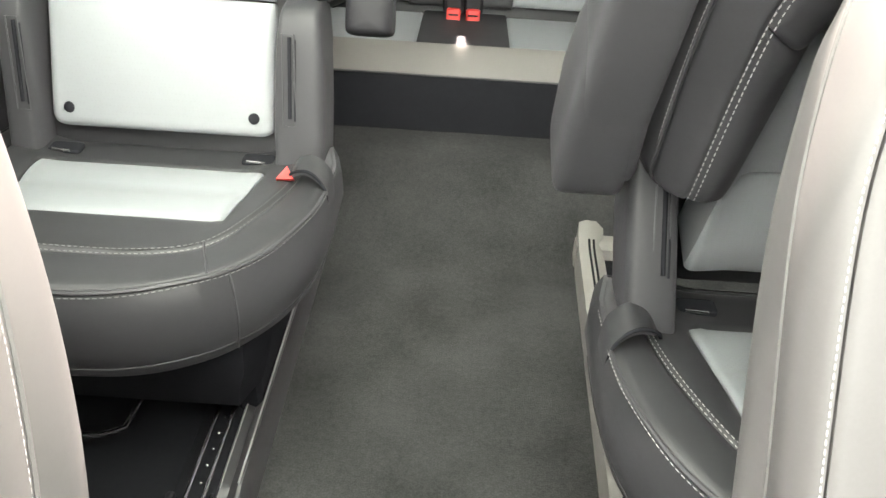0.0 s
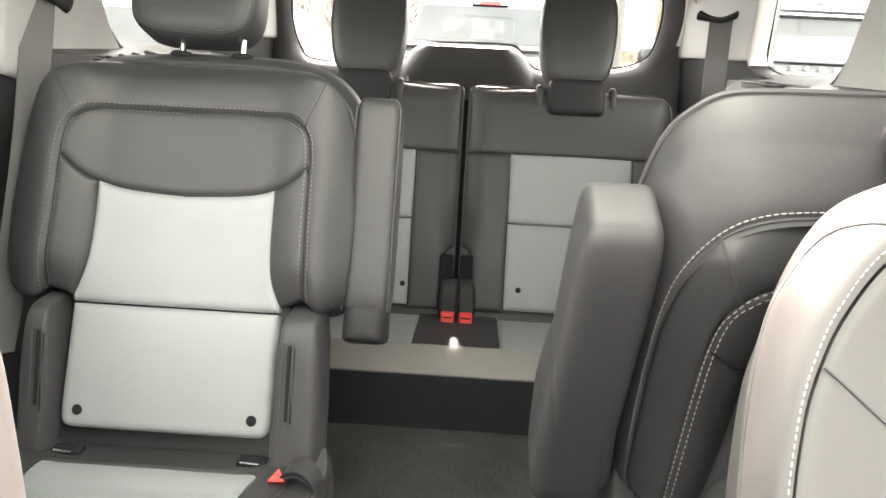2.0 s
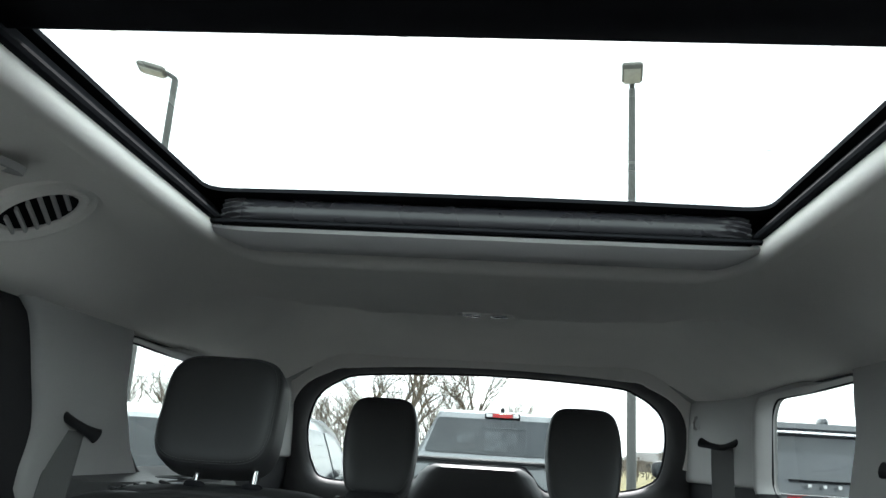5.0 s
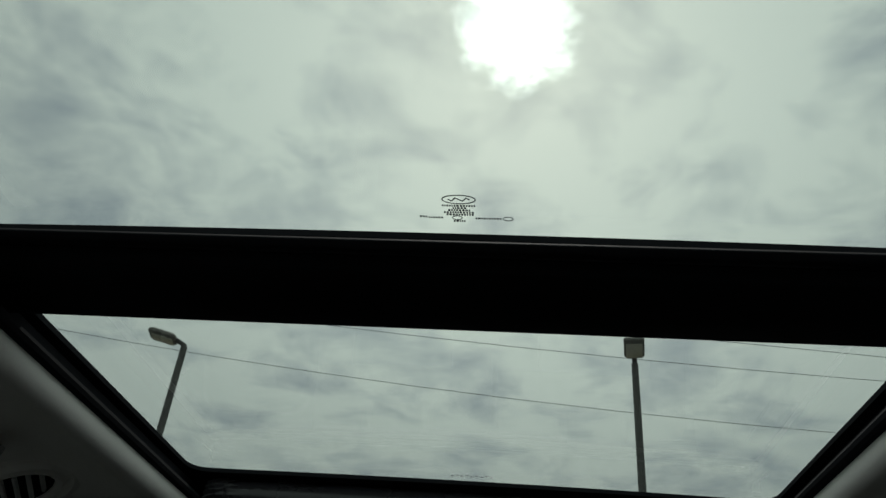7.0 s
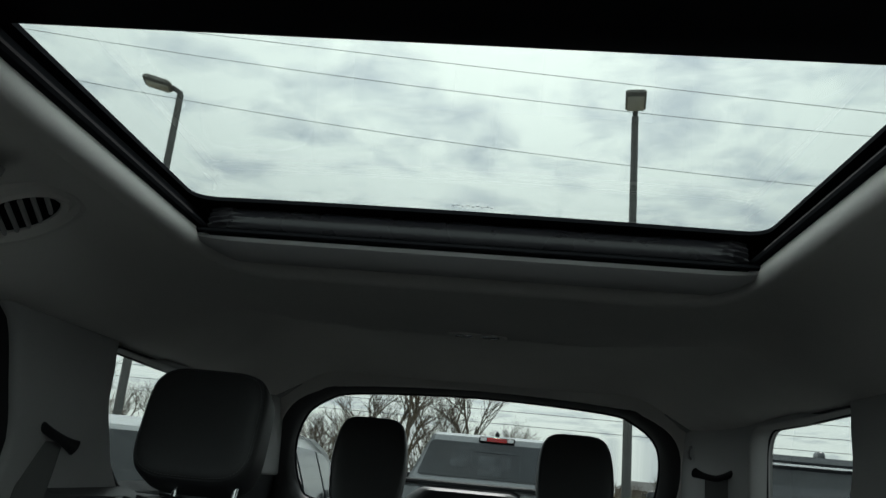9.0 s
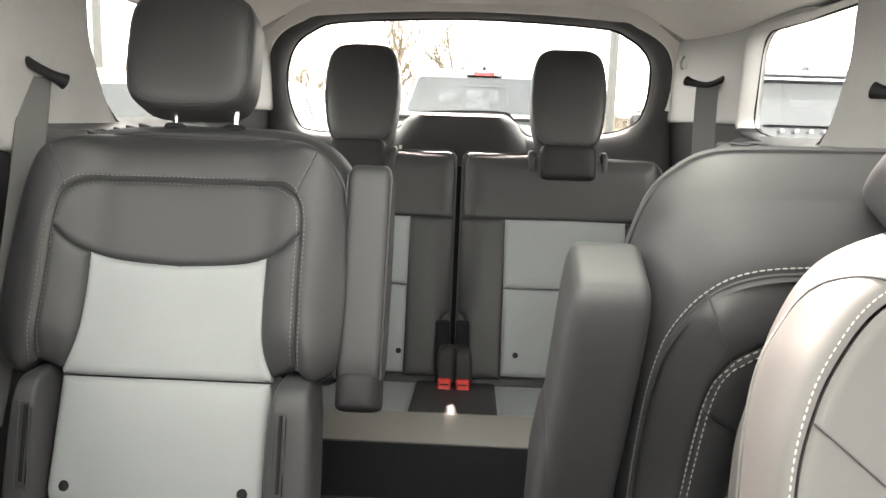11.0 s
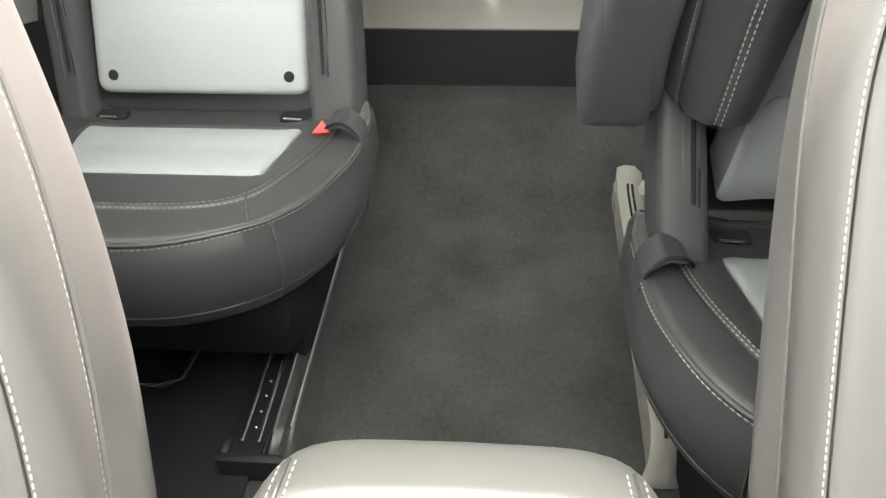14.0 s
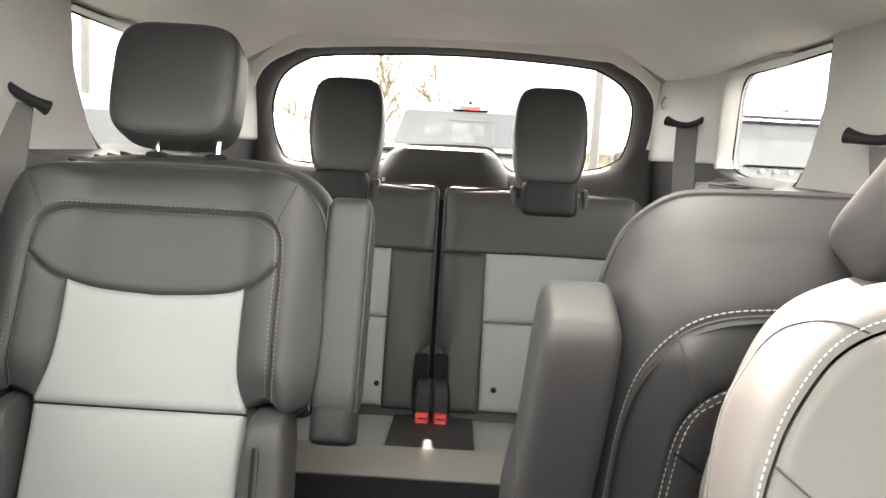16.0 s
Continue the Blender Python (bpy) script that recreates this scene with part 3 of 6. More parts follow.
    bar = [(1.134 + (y - 1.134) * 0.54, 1.334 + (z - 1.334) * 0.54 if z < 1.334 else z) for y, z in bar]
    rings = []
    for i in range(61):
        x = -0.412 + 0.824 * i / 60
        e = 1 - 0.80 * max(0.0, (abs(x) - 0.352) / 0.060) ** 1.6
        rings.append([Vector((x, 1.131 + (y - 1.131) * e, 1.336 + (z - 1.336) * (e if z < 1.336 else 1))) for y, z in bar])
    # added black strip: reads as the dark gap, hides the bar's bright edge
    part("bar_gap_strip", box(-0.412, 0.412, 1.122, 1.1295, 1.3385, 1.347, 0.003), M_BLACK, w, "black strip added for the dark gap above the pull bar")
    part("pull_bar", loft(rings), M_BAR, w, "grey pull bar of the roof blind")
    # maker's mark on the front pane: an oval and short bars
    oval = [Vector((0.012 + 0.0125 * math.cos(a), 0.4545 + 0.0052 * math.sin(a), zg + 0.0065)) for a in (2 * math.pi * k / 28 for k in range(28))]
    mark = thing("glass_mark", (0, 0, 0), "small black maker's mark printed on the roof glass", "glass mark")
    part("oval", tube(oval, 0.0005, 4, True), M_BLACK, mark)
    part("scroll", tube([Vector((0.004 + 0.0027 * k, 0.4545 + 0.0022 * math.sin(k * 2.1), zg + 0.0065)) for k in range(7)], 0.0006, 4), M_BLACK, mark)
    rnd = random.Random(4)
    for cx, cy, wd in ((0.012, 0.4620, 0.026), (0.012, 0.4648, 0.010), (0.012, 0.4676, 0.017), (0.012, 0.4704, 0.024), (0.012, 0.4732, 0.020), (-0.006, 0.4775, 0.012), (0.034, 0.4775, 0.020), (0.012, 0.4815, 0.010), (-0.016, 0.4765, 0.006)):
        x = cx - wd / 2
        while x < cx + wd / 2 - 0.0006:
            k = rnd.uniform(0.0009, 0.0019)
            part("bar", box(x, x + k, cy - 0.0008, cy + 0.0008, zg + 0.006, zg + 0.0068, 0.0001), M_BLACK, mark)
            x += k + 0.0007
    for cx in (0.010, 0.049):
        part("ring", tube([Vector((cx + 0.0038 * math.cos(a), 0.4775 + 0.0024 * math.sin(a), zg + 0.0065)) for a in (2 * math.pi * k / 16 for k in range(16))], 0.0004, 4, True), M_BLACK, mark)
    mark2 = thing("glass_mark", (0, 0, 0), "small pale mark printed on the rear roof glass", "glass mark")
    for k in range(9):
        part("bar", box(-0.03 + 0.007 * k, -0.026 + 0.007 * k, 1.098 - 0.004 * (k % 2), 1.100 - 0.004 * (k % 2), zg + 0.006, zg + 0.0066, 0.0002), M_SHADE, mark2)


build_sunroof()

# hatch: sloping inner frame with a wide rounded window
HATCH_WIN = [(-0.6102, 1.0687), (-0.5718, 1.1759), (-0.4966, 1.2338), (-0.3886, 1.2607), (0.0011, 1.2769), (0.3906, 1.2626), (0.4886, 1.2386), (0.5634, 1.1856), (0.5903, 1.1078), (0.584, 0.9999), (0.5457, 0.9553), (0.4551, 0.9287), (0.247, 0.9111), (0.1882, 0.9257), (0.149, 0.9722), (0.0994, 0.9919), (-0.1481, 0.985), (-0.1979, 0.9622), (-0.2465, 0.9257), (-0.3149, 0.913), (-0.5315, 0.9091), (-0.5948, 0.9503)]


def hatch_y(z):
    return 2.80 - 0.61 * max(0.0, z - 0.95)


def build_hatch():
    win = curve(HATCH_WIN, 4, True)
    outer = [(-0.70, 0.10), (0.70, 0.10), (0.70, 1.10), (0.64, 1.22), (0.54, 1.287), (0.40, 1.318), (-0.40, 1.318), (-0.54, 1.287), (-0.64, 1.22), (-0.70, 1.10)]

    def fr(x, z, sk):
        # the frame swells towards the cabin away from the glass
        return Vector((x, hatch_y(z) - 0.035 + 0.03 * sk / 0.02, z))
    g = sheet(outer, fr, lambda x, z: Vector((x, hatch_y(z) + 0.026, z)), [win], step=0.04, fine=0.02, groove=0.02, edge=0.03)
    h = thing("hatch_1", (0, 0, 0), "black plastic tailgate lining with a rounded window", "tailgate", kind="structure")
    part("lining", g, M_LINING, h)
    # raised cover over the wiper motor
    hump = []
    for k, (w, z, d) in enumerate(((0.2861, 0.7132, 0.0), (0.247, 0.8058, 0.05), (0.2214, 0.9014, 0.075), (0.1933, 0.9553, 0.075), (0.1629, 0.9781, 0.06), (0.143, 0.986, 0.03), (0.1331, 0.986, 0.0))):
        hump.append([Vector((-0.025 + w * q, hatch_y(z) - 0.03 - d * (1 - abs(q) ** 6), z)) for q in [i / 12 for i in range(-12, 13)]])
    back = [[Vector((p.x, hatch_y(p.z) + 0.02, p.z)) for p in r] for r in hump]
    rings = [a + list(reversed(b)) for a, b in zip(hump, back)]
    part("motor_cover", loft(rings), M_PLASTIC_G, h, "dark grey raised motor cover")
    w = thing("window_8", (0, 0, 0), "wide rounded rear window of lightly tinted glass", "window", kind="structure")
    pane = part("pane", sheet(win, lambda x, z, sk: Vector((x, hatch_y(z) + 0.02, z)), lambda x, z: Vector((x, hatch_y(z) + 0.025, z)), step=0.2, fine=0.03), M_CLEAR, w, "lightly tinted rear glass")
    pane.visible_shadow = False
    part("seal", tube([Vector((p[0], hatch_y(p[1]) + 0.010, p[1])) for p in resample(win, 0.02)], 0.006, 6, True), M_BLACK, w, "black rubber seal")
    # headliner cloth that comes down round the window in an arch
    line = [Vector((p[0], p[1])) for p in resample(win, 0.012)]
    mid = Vector((-0.01, 1.05))
    arch = []
    for a, p, b in zip(line[-1:] + line[:-1], line, line[1:] + line[:1]):
        if p.y < 1.02:
            continue
        t = b - a
        n = Vector((t.y, -t.x)).normalized()
        if n.dot(p - mid) < 0:
            n = -n
        arch.append((p, n))
    arch.sort(key=lambda q: math.atan2(q[0].x - mid.x, q[0].y - mid.y + 0.2))
    rings = []
    for p, n in arch:
        i = p + n * (0.014 + 0.042 * abs(n.x) ** 1.5)
        o = p + n * 0.10
        m_ = i.lerp(o, 0.08)
        o = Vector((max(-0.69, min(0.69, o.x)), min(1.345, o.y)))
        rings.append([Vector((q.x, hatch_y(q.y) - d, q.y)) for q, d in ((i, 0.038), (i, 0.043), (m_, 0.047), (o, 0.050), (o, 0.038))])
    solid("window_arch", loft(rings), M_HEADLINER, "grey headliner cloth arching over the rear window", "trim", kind="structure")
    # headliner edge turned down to the tailgate, pale
    top = [Vector((x, 2.585 - 0.03 * (abs(x) / 0.6) ** 2, roof_z(x, 2.585) + 0.011)) for x in [i * 0.05 for i in range(-13, 14)]]
    rings = [[p + Vector((0, 0, 0.03)), p + Vector((0, 0.0, -0.012)), p + Vector((0, 0.03, -0.018)), p + Vector((0, 0.045, 0.0)), p + Vector((0, 0.045, 0.03))] for p in top]
    solid("header_trim", loft(rings), M_TRIM, "pale trim strip above the rear window", "trim", kind="structure")


build_hatch()


def build_front():
    """Plain walls that close the cabin ahead of the seats, with the windscreen opening."""
    def fr(x, z, sk):
        if z < 0.90:
            return Vector((x, -0.95, z))
        return Vector((x, -1.15 + 0.75 * max(0.0, min(1.0, (z - 0.90) / 0.43)), z))
    hole = round_poly([(-0.68, 0.93), (0.68, 0.93), (0.60, 1.30), (-0.60, 1.30)], 0.05)
    solid("wall_front", sheet([(-0.80, -0.05), (0.80, -0.05), (0.80, 1.40), (-0.80, 1.40)], fr, lambda x, z: fr(x, z, 0) + Vector((0, -0.06, 0)), [hole], step=0.03, fine=0.03), M_PLASTIC, "plain dark front wall of the cabin", "wall", kind="structure")
    w = thing("window_9", (0, 0, 0), "clear windscreen", "window", kind="structure")
    pane = part("pane", sheet(hole, lambda x, z, k: fr(x, z, 0) + Vector((0, -0.03, 0)), lambda x, z: fr(x, z, 0) + Vector((0, -0.035, 0)), step=0.3), M_FRONTGLASS, w)
    pane.visible_shadow = False


build_front()


# ---- second-row seats ----
OUTER = [(0, .662), (.07, .662), (.145, .656), (.202, .636), (.242, .602), (.260, .555), (.267, .48), (.271, .38), (.265, .31), (.238, .286), (.2, .275), (.166, .262)]
OUTER_SQUARE = [(0, .637), (.08, .637), (.14, .635), (.178, .628), (.205, .612), (.227, .580), (.241, .536), (.246, .46), (.244, .35), (.236, .29), (.2, .275), (.166, .262)]
REAR_SQUARE = [(0, .705), (.09, .704), (.165, .702), (.203, .696), (.228, .676), (.245, .650), (.256, .605), (.263, .53), (.266, .38), (.258, .29), (.205, .27), (.166, .258)]
SEAM = [(0, .572), (.10, .572), (.155, .567), (.187, .545), (.199, .505), (.201, .40), (.203, .33), (.203, .2762)]
YOKE = [(.1995, .486), (.172, .462), (.143, .4485), (.09, .437), (0, .431)]
SIDE = [(.143, .4485), (.1425, .39), (.145, .33), (.152, .295), (.166, .262)]


def back_depth(x, s):
    a = abs(x)
    d = 0.032 * smooth01(0.115, 0.20, a) * smooth01(0.24, 0.33, s)
    d += 0.012 * math.exp(-((s - 0.16) / 0.12) ** 2) * (1 - smooth01(0.05, 0.2, a))
    edge = min(max(0.0, 0.268 - a), max(0.0, 0.664 - s) if s > 0.5 else 1.0)
    d -= 0.03 * (1 - smooth01(0.0, 0.045, edge)) * smooth01(0.2, 0.3, s)
    return d


def second_row_seat(xc, hinge_y, lean, cush_y, m, group, label, OUTER=OUTER):
    """m: +1 where the aisle lies on the +x side. lean: degrees the backrest leans back."""
    seat = thing("second_row_seat", (xc, cush_y, 0), label, "car seat", group)
    ca, sa = math.cos(radians(lean)), math.sin(radians(lean))
    oy = hinge_y - cush_y

    hz = 0.32 if lean > 0 else 0.29
    slant = 0.0

    def P(x, s, d=0.0):
        if lean > 0 and x < -0.19 and s < 0.7:
            x -= 0.16 * (-0.19 - x)      # the door-side wing is broader
        # the lower ends of the wings hang below the insert's seam
        s -= (0.022 if lean < 0 else 0.026) * smooth01(0.198, 0.230, abs(x)) * (1 - smooth01(0.28, 0.37, s)) * smooth01(0.2, 0.27, s)
        if lean < 0:
            s = float(np.interp(s, (0.0, 0.058, 0.252, 0.275, 0.29, 0.35, 0.42, 0.637, 0.705, 1.0), (0.04, 0.089, 0.230, 0.245, 0.258, 0.325, 0.400, 0.598, 0.658, 0.921)))
        return Vector((m * x - slant * (s - 0.28) + 0.17 * slant, oy + s * sa - d * ca, hz + s * ca + d * sa))

    def face(x, s, sink=0.0):
        d = back_depth(x, s)
        if lean < 0:
            w = smooth01(0.0, 0.055, min(0.247 - abs(x), 0.637 - s))
            d = (-0.016 + 0.010 * smooth01(0.10, 0.2, abs(x))) * w - 0.031 * (1 - w)
            # the pale insert lies well behind the wings
            d -= 0.038 * (1 - smooth01(0.13, 0.172, abs(x))) * smooth01(0.12, 0.28, s) * (1 - smooth01(0.44, 0.54, s))
            d += 0.012 * smooth01(0.15, 0.19, abs(x)) * smooth01(0.262, 0.28, s) * (1 - smooth01(0.30, 0.42, s)) * smooth01(0.0, 0.04, 0.247 - abs(x))
        return P(x, s, d - sink)

    def rear(x, s):
        return P(x, s, -0.085) if lean < 0 else P(x, s, back_depth(x, s) - 0.028)

    def pane(name, outline, mat, parent, label="", step=0.024, groove=0.0065):
        return part(name, sheet(outline, lambda x, s, k: face(x, s, k), rear, step=step, groove=groove, fine=0.012), mat, parent, label)
    # backrest shell
    half = curve([p for p in OUTER], 4)
    half = [(p[0], p[1]) for p in half] + [(.205, .25), (.196, .18), (.19, .04), (.17, .02), (0, .02)]
    ring = [Vector((x, s)) for x, s in both(half)]
    ring = resample(ring, 0.015)
    cen = Vector((0, 0.36))

    def inset(p, k):
        q = p - cen
        return (cen.x + q.x * (1 - k / max(abs(q.x) + 0.12, 0.12)), cen.y + q.y * (1 - k / max(abs(q.y) + 0.12, 0.12)))
    rings = []
    for d, k, c in ((-0.026, 0.012, 0.0), (-0.030, 0.001, 0.0), (-0.044, -0.006, 0.012), (-0.070, -0.008, 0.024), (-0.105, -0.004, 0.028), (-0.138, 0.004, 0.025), (-0.150, 0.014, 0.014), (-0.156, 0.05, 0.0)):
        row = []
        for p in ring:
            x, s = inset(p, k)
            row.append(P(x * (1 + 0.05 * c / 0.028 * smooth01(0.45, 0.6, s)), s + c * smooth01(0.50, 0.66, s), d))
        rings.append(row)
    if lean < 0:
        # the tipped backrest swells in one smooth sweep from its front seam to the rear edge
        rear_half = [(p[0], p[1]) for p in curve(REAR_SQUARE, 4)] + [(.205, .25), (.196, .18), (.19, .04), (.17, .02), (0, .02)]
        big = both(rear_half)
        small = both(half)
        rings = []
        for k, d in ((-0.04, -0.024), (0.0, -0.031), (0.03, -0.033), (0.10, -0.037), (0.22, -0.047), (0.38, -0.063), (0.56, -0.084), (0.74, -0.108), (0.88, -0.126), (0.97, -0.136), (1.0, -0.142), (0.97, -0.148), (0.80, -0.153)):
            w = math.sin(0.5 * math.pi * k) ** 0.85 if k > 0 else k
            rings.append([P(a[0] + (b[0] - a[0]) * w, a[1] + (b[1] - a[1]) * w, d) for a, b in zip(small, big)])
    back = part("backrest", loft(rings, (lean > 0, True)), M_LEATHER, seat, "charcoal leather backrest")
    upper = [(x, s) for x, s in [(p[0], p[1]) for p in curve(OUTER, 5)]]
    seam = [(p[0], p[1]) for p in curve(SEAM, 5)]
    band = [(-x, s) for x, s in reversed(upper[:-1])] + upper[1:-1]
    inner = [(-x, s) for x, s in reversed(seam)] + seam[1:]
    # outer band, from wing to wing
    ub = [p for p in upper if p[0] < 0.203 or p[1] > 0.2765]
    bl = [(-x, s) for x, s in reversed(ub)] + ub[1:]
    pane("outer_band", bl + list(reversed(inner)), M_LEATHER, back)
    yk = [(p[0], p[1]) for p in curve(YOKE, 5)]
    top_half = [p for p in seam if p[1] > 0.487]
    yoke = [(-x, s) for x, s in reversed(top_half)] + top_half[1:] + yk + [(-x, s) for x, s in reversed(yk[:-1])]
    pane("yoke_panel", yoke, M_LEATHER, back)
    sd = [(p[0], p[1]) for p in curve(SIDE, 5)]
    ykside = [p for p in yk if p[0] >= 0.1429]
    low = [p for p in seam if p[1] <= 0.487]
    for s in (1, -1):
        bolster = [(s * x, v) for x, v in ykside[:-1] + sd + [(.2, .2745)] + list(reversed(low))]
        pane("side_bolster", bolster, M_LEATHER, back)
    ykin = [p for p in yk if p[0] <= 0.1431]
    up_half = list(reversed(ykin)) + sd[1:] + [(.164, .2535)]
    upper_insert = [(x, v) for x, v in up_half] + [(-x, v) for x, v in reversed(up_half) if x > 1e-6]
    pane("upper_insert", upper_insert, M_INSERT, back, "pale grey perforated vinyl insert")
    lower_insert = [(p[0], p[1]) for p in round_poly([(-.164, .2505), (.164, .2505), (.166, .058), (-.166, .058)], [0.004, 0.004, 0.022, 0.022])]
    pane("lower_insert", lower_insert, M_INSERT, back, "pale grey perforated vinyl insert")
    for s in (1, -1):
        c = face(s * 0.137, 0.085)
        if lean > 0:
            part("stud", moved(pillow(0, 0, 0, 0.0085, 0.004, 0.0085, 2, 2, 16, 6), Matrix.Translation(c) @ Matrix.Rotation(radians(-lean), 4, "X")), M_BLACK, back, "small black round stud")
        # corner darts
        a, b = Vector((s * 0.187, 0.55)), Vector((s * 0.215, 0.616))
        part("dart_seam", tube([face(*a.lerp(b, k / 6)) + P(0, 0, 0.0005) - P(0, 0, 0) for k in range(7)], 0.0018 if lean > 0 else 0.0011, 6), M_PIPING, back)
    # piping round the front edge and the rear edge
    ob = [(x * 1.0, v) for x, v in bl]
    part("front_piping", tube([P(x, v, -0.030) for x, v in resample([Vector(q) for q in ob], 0.012, False)], 0.0032 if lean > 0 else 0.0018, 6), M_PIPING, back, "dark piping")
    rp = []
    for p in ring:
        if p.y > 0.27:
            x, v = inset(p, 0.003)
            rp.append(P(x * (1 + 0.045 * smooth01(0.45, 0.6, v)), v + 0.026 * smooth01(0.50, 0.66, v), -0.140))
    k0 = max(range(len(rp)), key=lambda i: (rp[i] - rp[i - 1]).length)
    rp = rp[k0:] + rp[:k0]
    if lean < 0:
        rl = [(p[0], p[1]) for p in curve(REAR_SQUARE[:10], 5)]
        rp = [P(x, v, -0.142) for x, v in [(-x, v) for x, v in reversed(rl)] + rl[1:]]
    part("rear_piping", tube(rp, 0.004, 6), M_PIPING, back, "dark piping")

    def seam_line(pts, off, dep=0.0012):
        return [face(x, v) + (P(0, 0, dep) - P(0, 0, 0)) for x, v in pts]
    inn = resample([Vector(q) for q in inner], 0.01, False)
    gap = 0.006 if lean > 0 else 0.0028
    out1 = [(p.x + math.copysign(gap, p.x) * (abs(p.x) > 0.15), p.y + (gap if p.y > 0.55 else 0)) for p in inn]
    in1 = [(p.x - math.copysign(gap, p.x) * (abs(p.x) > 0.15), p.y - (gap if p.y > 0.55 else 0)) for p in inn]
    part("stitching", merge(stitches(seam_line(out1, 0), 0.0045, 0.0028, 0.0008), stitches(seam_line(in1, 0), 0.0045, 0.0028, 0.0007)), M_THREAD_D if lean > 0 else M_THREAD, back, "pale double stitching")
    if lean < 0:
        el = [(p[0], p[1]) for p in curve([(a[0] + (b[0] - a[0]) * 0.09, a[1] + (b[1] - a[1]) * 0.09) for a, b in zip(OUTER_SQUARE[:10], REAR_SQUARE)], 6)]
        line = [P(x, v, -0.0312) for x, v in [(-x, v) for x, v in reversed(el)] + el[1:]]
        part("edge_stitching", stitches(resample(line, 0.006, False), 0.0044, 0.0016, 0.0008), M_THREAD, back, "pale edge stitching")
    # top cover with headrest guides
    for s in (1, -1):
        c = P(s * 0.052, 0.682, -0.056)
        part("headrest_guide", moved(pillow(0, 0, 0, 0.019, 0.016, 0.008, 3, 2.5, 18, 8), Matrix.Translation(c) @ Matrix.Rotation(radians(-lean), 4, "X")), M_BLACK, back, "black headrest guide")
    if lean > 0:
        for k in range(5):
            part("strap_fold", moved(box(-0.012, 0.012, -0.03, 0.03, -0.003, 0.004, 0.002), Matrix.Translation(P(-0.105 - 0.022 * k, 0.682 - 0.004 * k, -0.080)) @ Matrix.Rotation(radians(-lean), 4, "X") @ Matrix.Rotation(radians(14), 4, "Y")), M_LEATHER, back)
    # headrest
    def HP(v):
        return P(v.x, v.z - (0.0 if lean > 0 else 0.035), -v.y)
    hx = -0.026 if lean > 0 else -0.008
    nod = 0.06 if lean > 0 else 0.55

    def head_map(v):
        return HP(Vector((v.x, v.y - nod * (v.z - 0.70) + 0.006 * math.cos(v.x * 11), v.z)))
    g = pillow(hx, 0.052, 0.810, 0.110, 0.05, 0.106, 4.2, 5.5, 56, 28)
    head = part("headrest", mapped(g, head_map), M_LEATHER, seat, "charcoal leather headrest")
    loop = [(math.copysign(abs(math.cos(t)) ** 0.476, math.cos(t)), math.copysign(abs(math.sin(t)) ** 0.476, math.sin(t))) for t in (2 * math.pi * k / 64 for k in range(64))]
    hs = [head_map(Vector((hx + 0.110 * 0.945 * a, 0.0118, 0.810 + 0.106 * 0.945 * b))) for a, b in loop]
    if lean > 0:
        part("headrest_seam", tube(hs, 0.0013, 5, True), M_PIPING, head)
        part("headrest_stitching", stitches([head_map(Vector((hx + 0.110 * 0.915 * a, 0.0082, 0.810 + 0.106 * 0.915 * b))) for a, b in loop + loop[:1]], 0.0036, 0.0024, 0.0006), M_THREAD_D, head, "grey stitching")
    for s in (1, -1):
        part("post", rod(P(s * 0.052, 0.655, -0.056), P(s * 0.052, 0.73, -0.052), 0.0062, 12), M_CHROME, head, "chrome headrest post")
    # folded-up armrest on the aisle side
    arm_c = 0.297 if lean > 0 else 0.302
    ga = pillow(0, 0, 0, 0.0385 if lean > 0 else 0.0372, 0.052, 0.168, 9.0, 6.0, 120, 36)
    ga = mapped(ga, lambda v: P(arm_c + v.x * (1 - 0.05 * smooth01(0.0, 0.17, v.z)), 0.452 + v.z, -0.062 - v.y - 0.012 * smooth01(0.0, -0.17, -abs(v.z) + 0.17)))
    if lean < 0:
        # folded with its tip leaning to the door
        ga = mapped(ga, lambda v: v + Vector((0.034 * max(0.0, v.z - 0.50) + 0.010 * smooth01(0.62, 0.50, v.z) * smooth01(-0.30, -0.27, v.x), 0, 0)))
    arm = part("armrest", ga, M_LEATHER, seat, "charcoal leather armrest folded up")
    if lean > 0:
        gc = pillow(0, 0, 0, 0.036, 0.05, 0.045, 5.0, 4.0, 28, 14)
        part("armrest_cap", mapped(gc, lambda v: P(arm_c + v.x, 0.262 + v.z, -0.062 - v.y)), M_PLASTIC, arm, "black plastic pivot cover")
    else:
        # the pivot end is deeper than the arm and swells towards the aisle
        gc = pillow(0, 0, 0, 0.0385, 0.057, 0.095, 9.0, 6.0, 64, 24)
        part("armrest_cap", mapped(gc, lambda v: P(arm_c + 0.001 + v.x * (1 - 0.25 * smooth01(0.02, 0.09, v.z)), 0.352 + v.z, -0.066 - v.y * (1 - 0.2 * smooth01(0.0, 0.09, v.z)))), M_LEATHER, arm, "charcoal leather pivot cover")
    for s in (1, -1) if lean > 0 else ():
        part("armrest_piping", tube([P(arm_c + s * (0.0365 if lean > 0 else 0.0352), 0.290 + k * 0.0155, -0.017 - 0.004 * (abs(k - 10) / 10) ** 4) + (Vector((0.034 * max(0.0, (P(0, 0.290 + k * 0.0155, 0)).z - 0.50), 0, 0)) if lean < 0 else Vector()) for k in range(21)], 0.0014, 5), M_PIPING, arm)
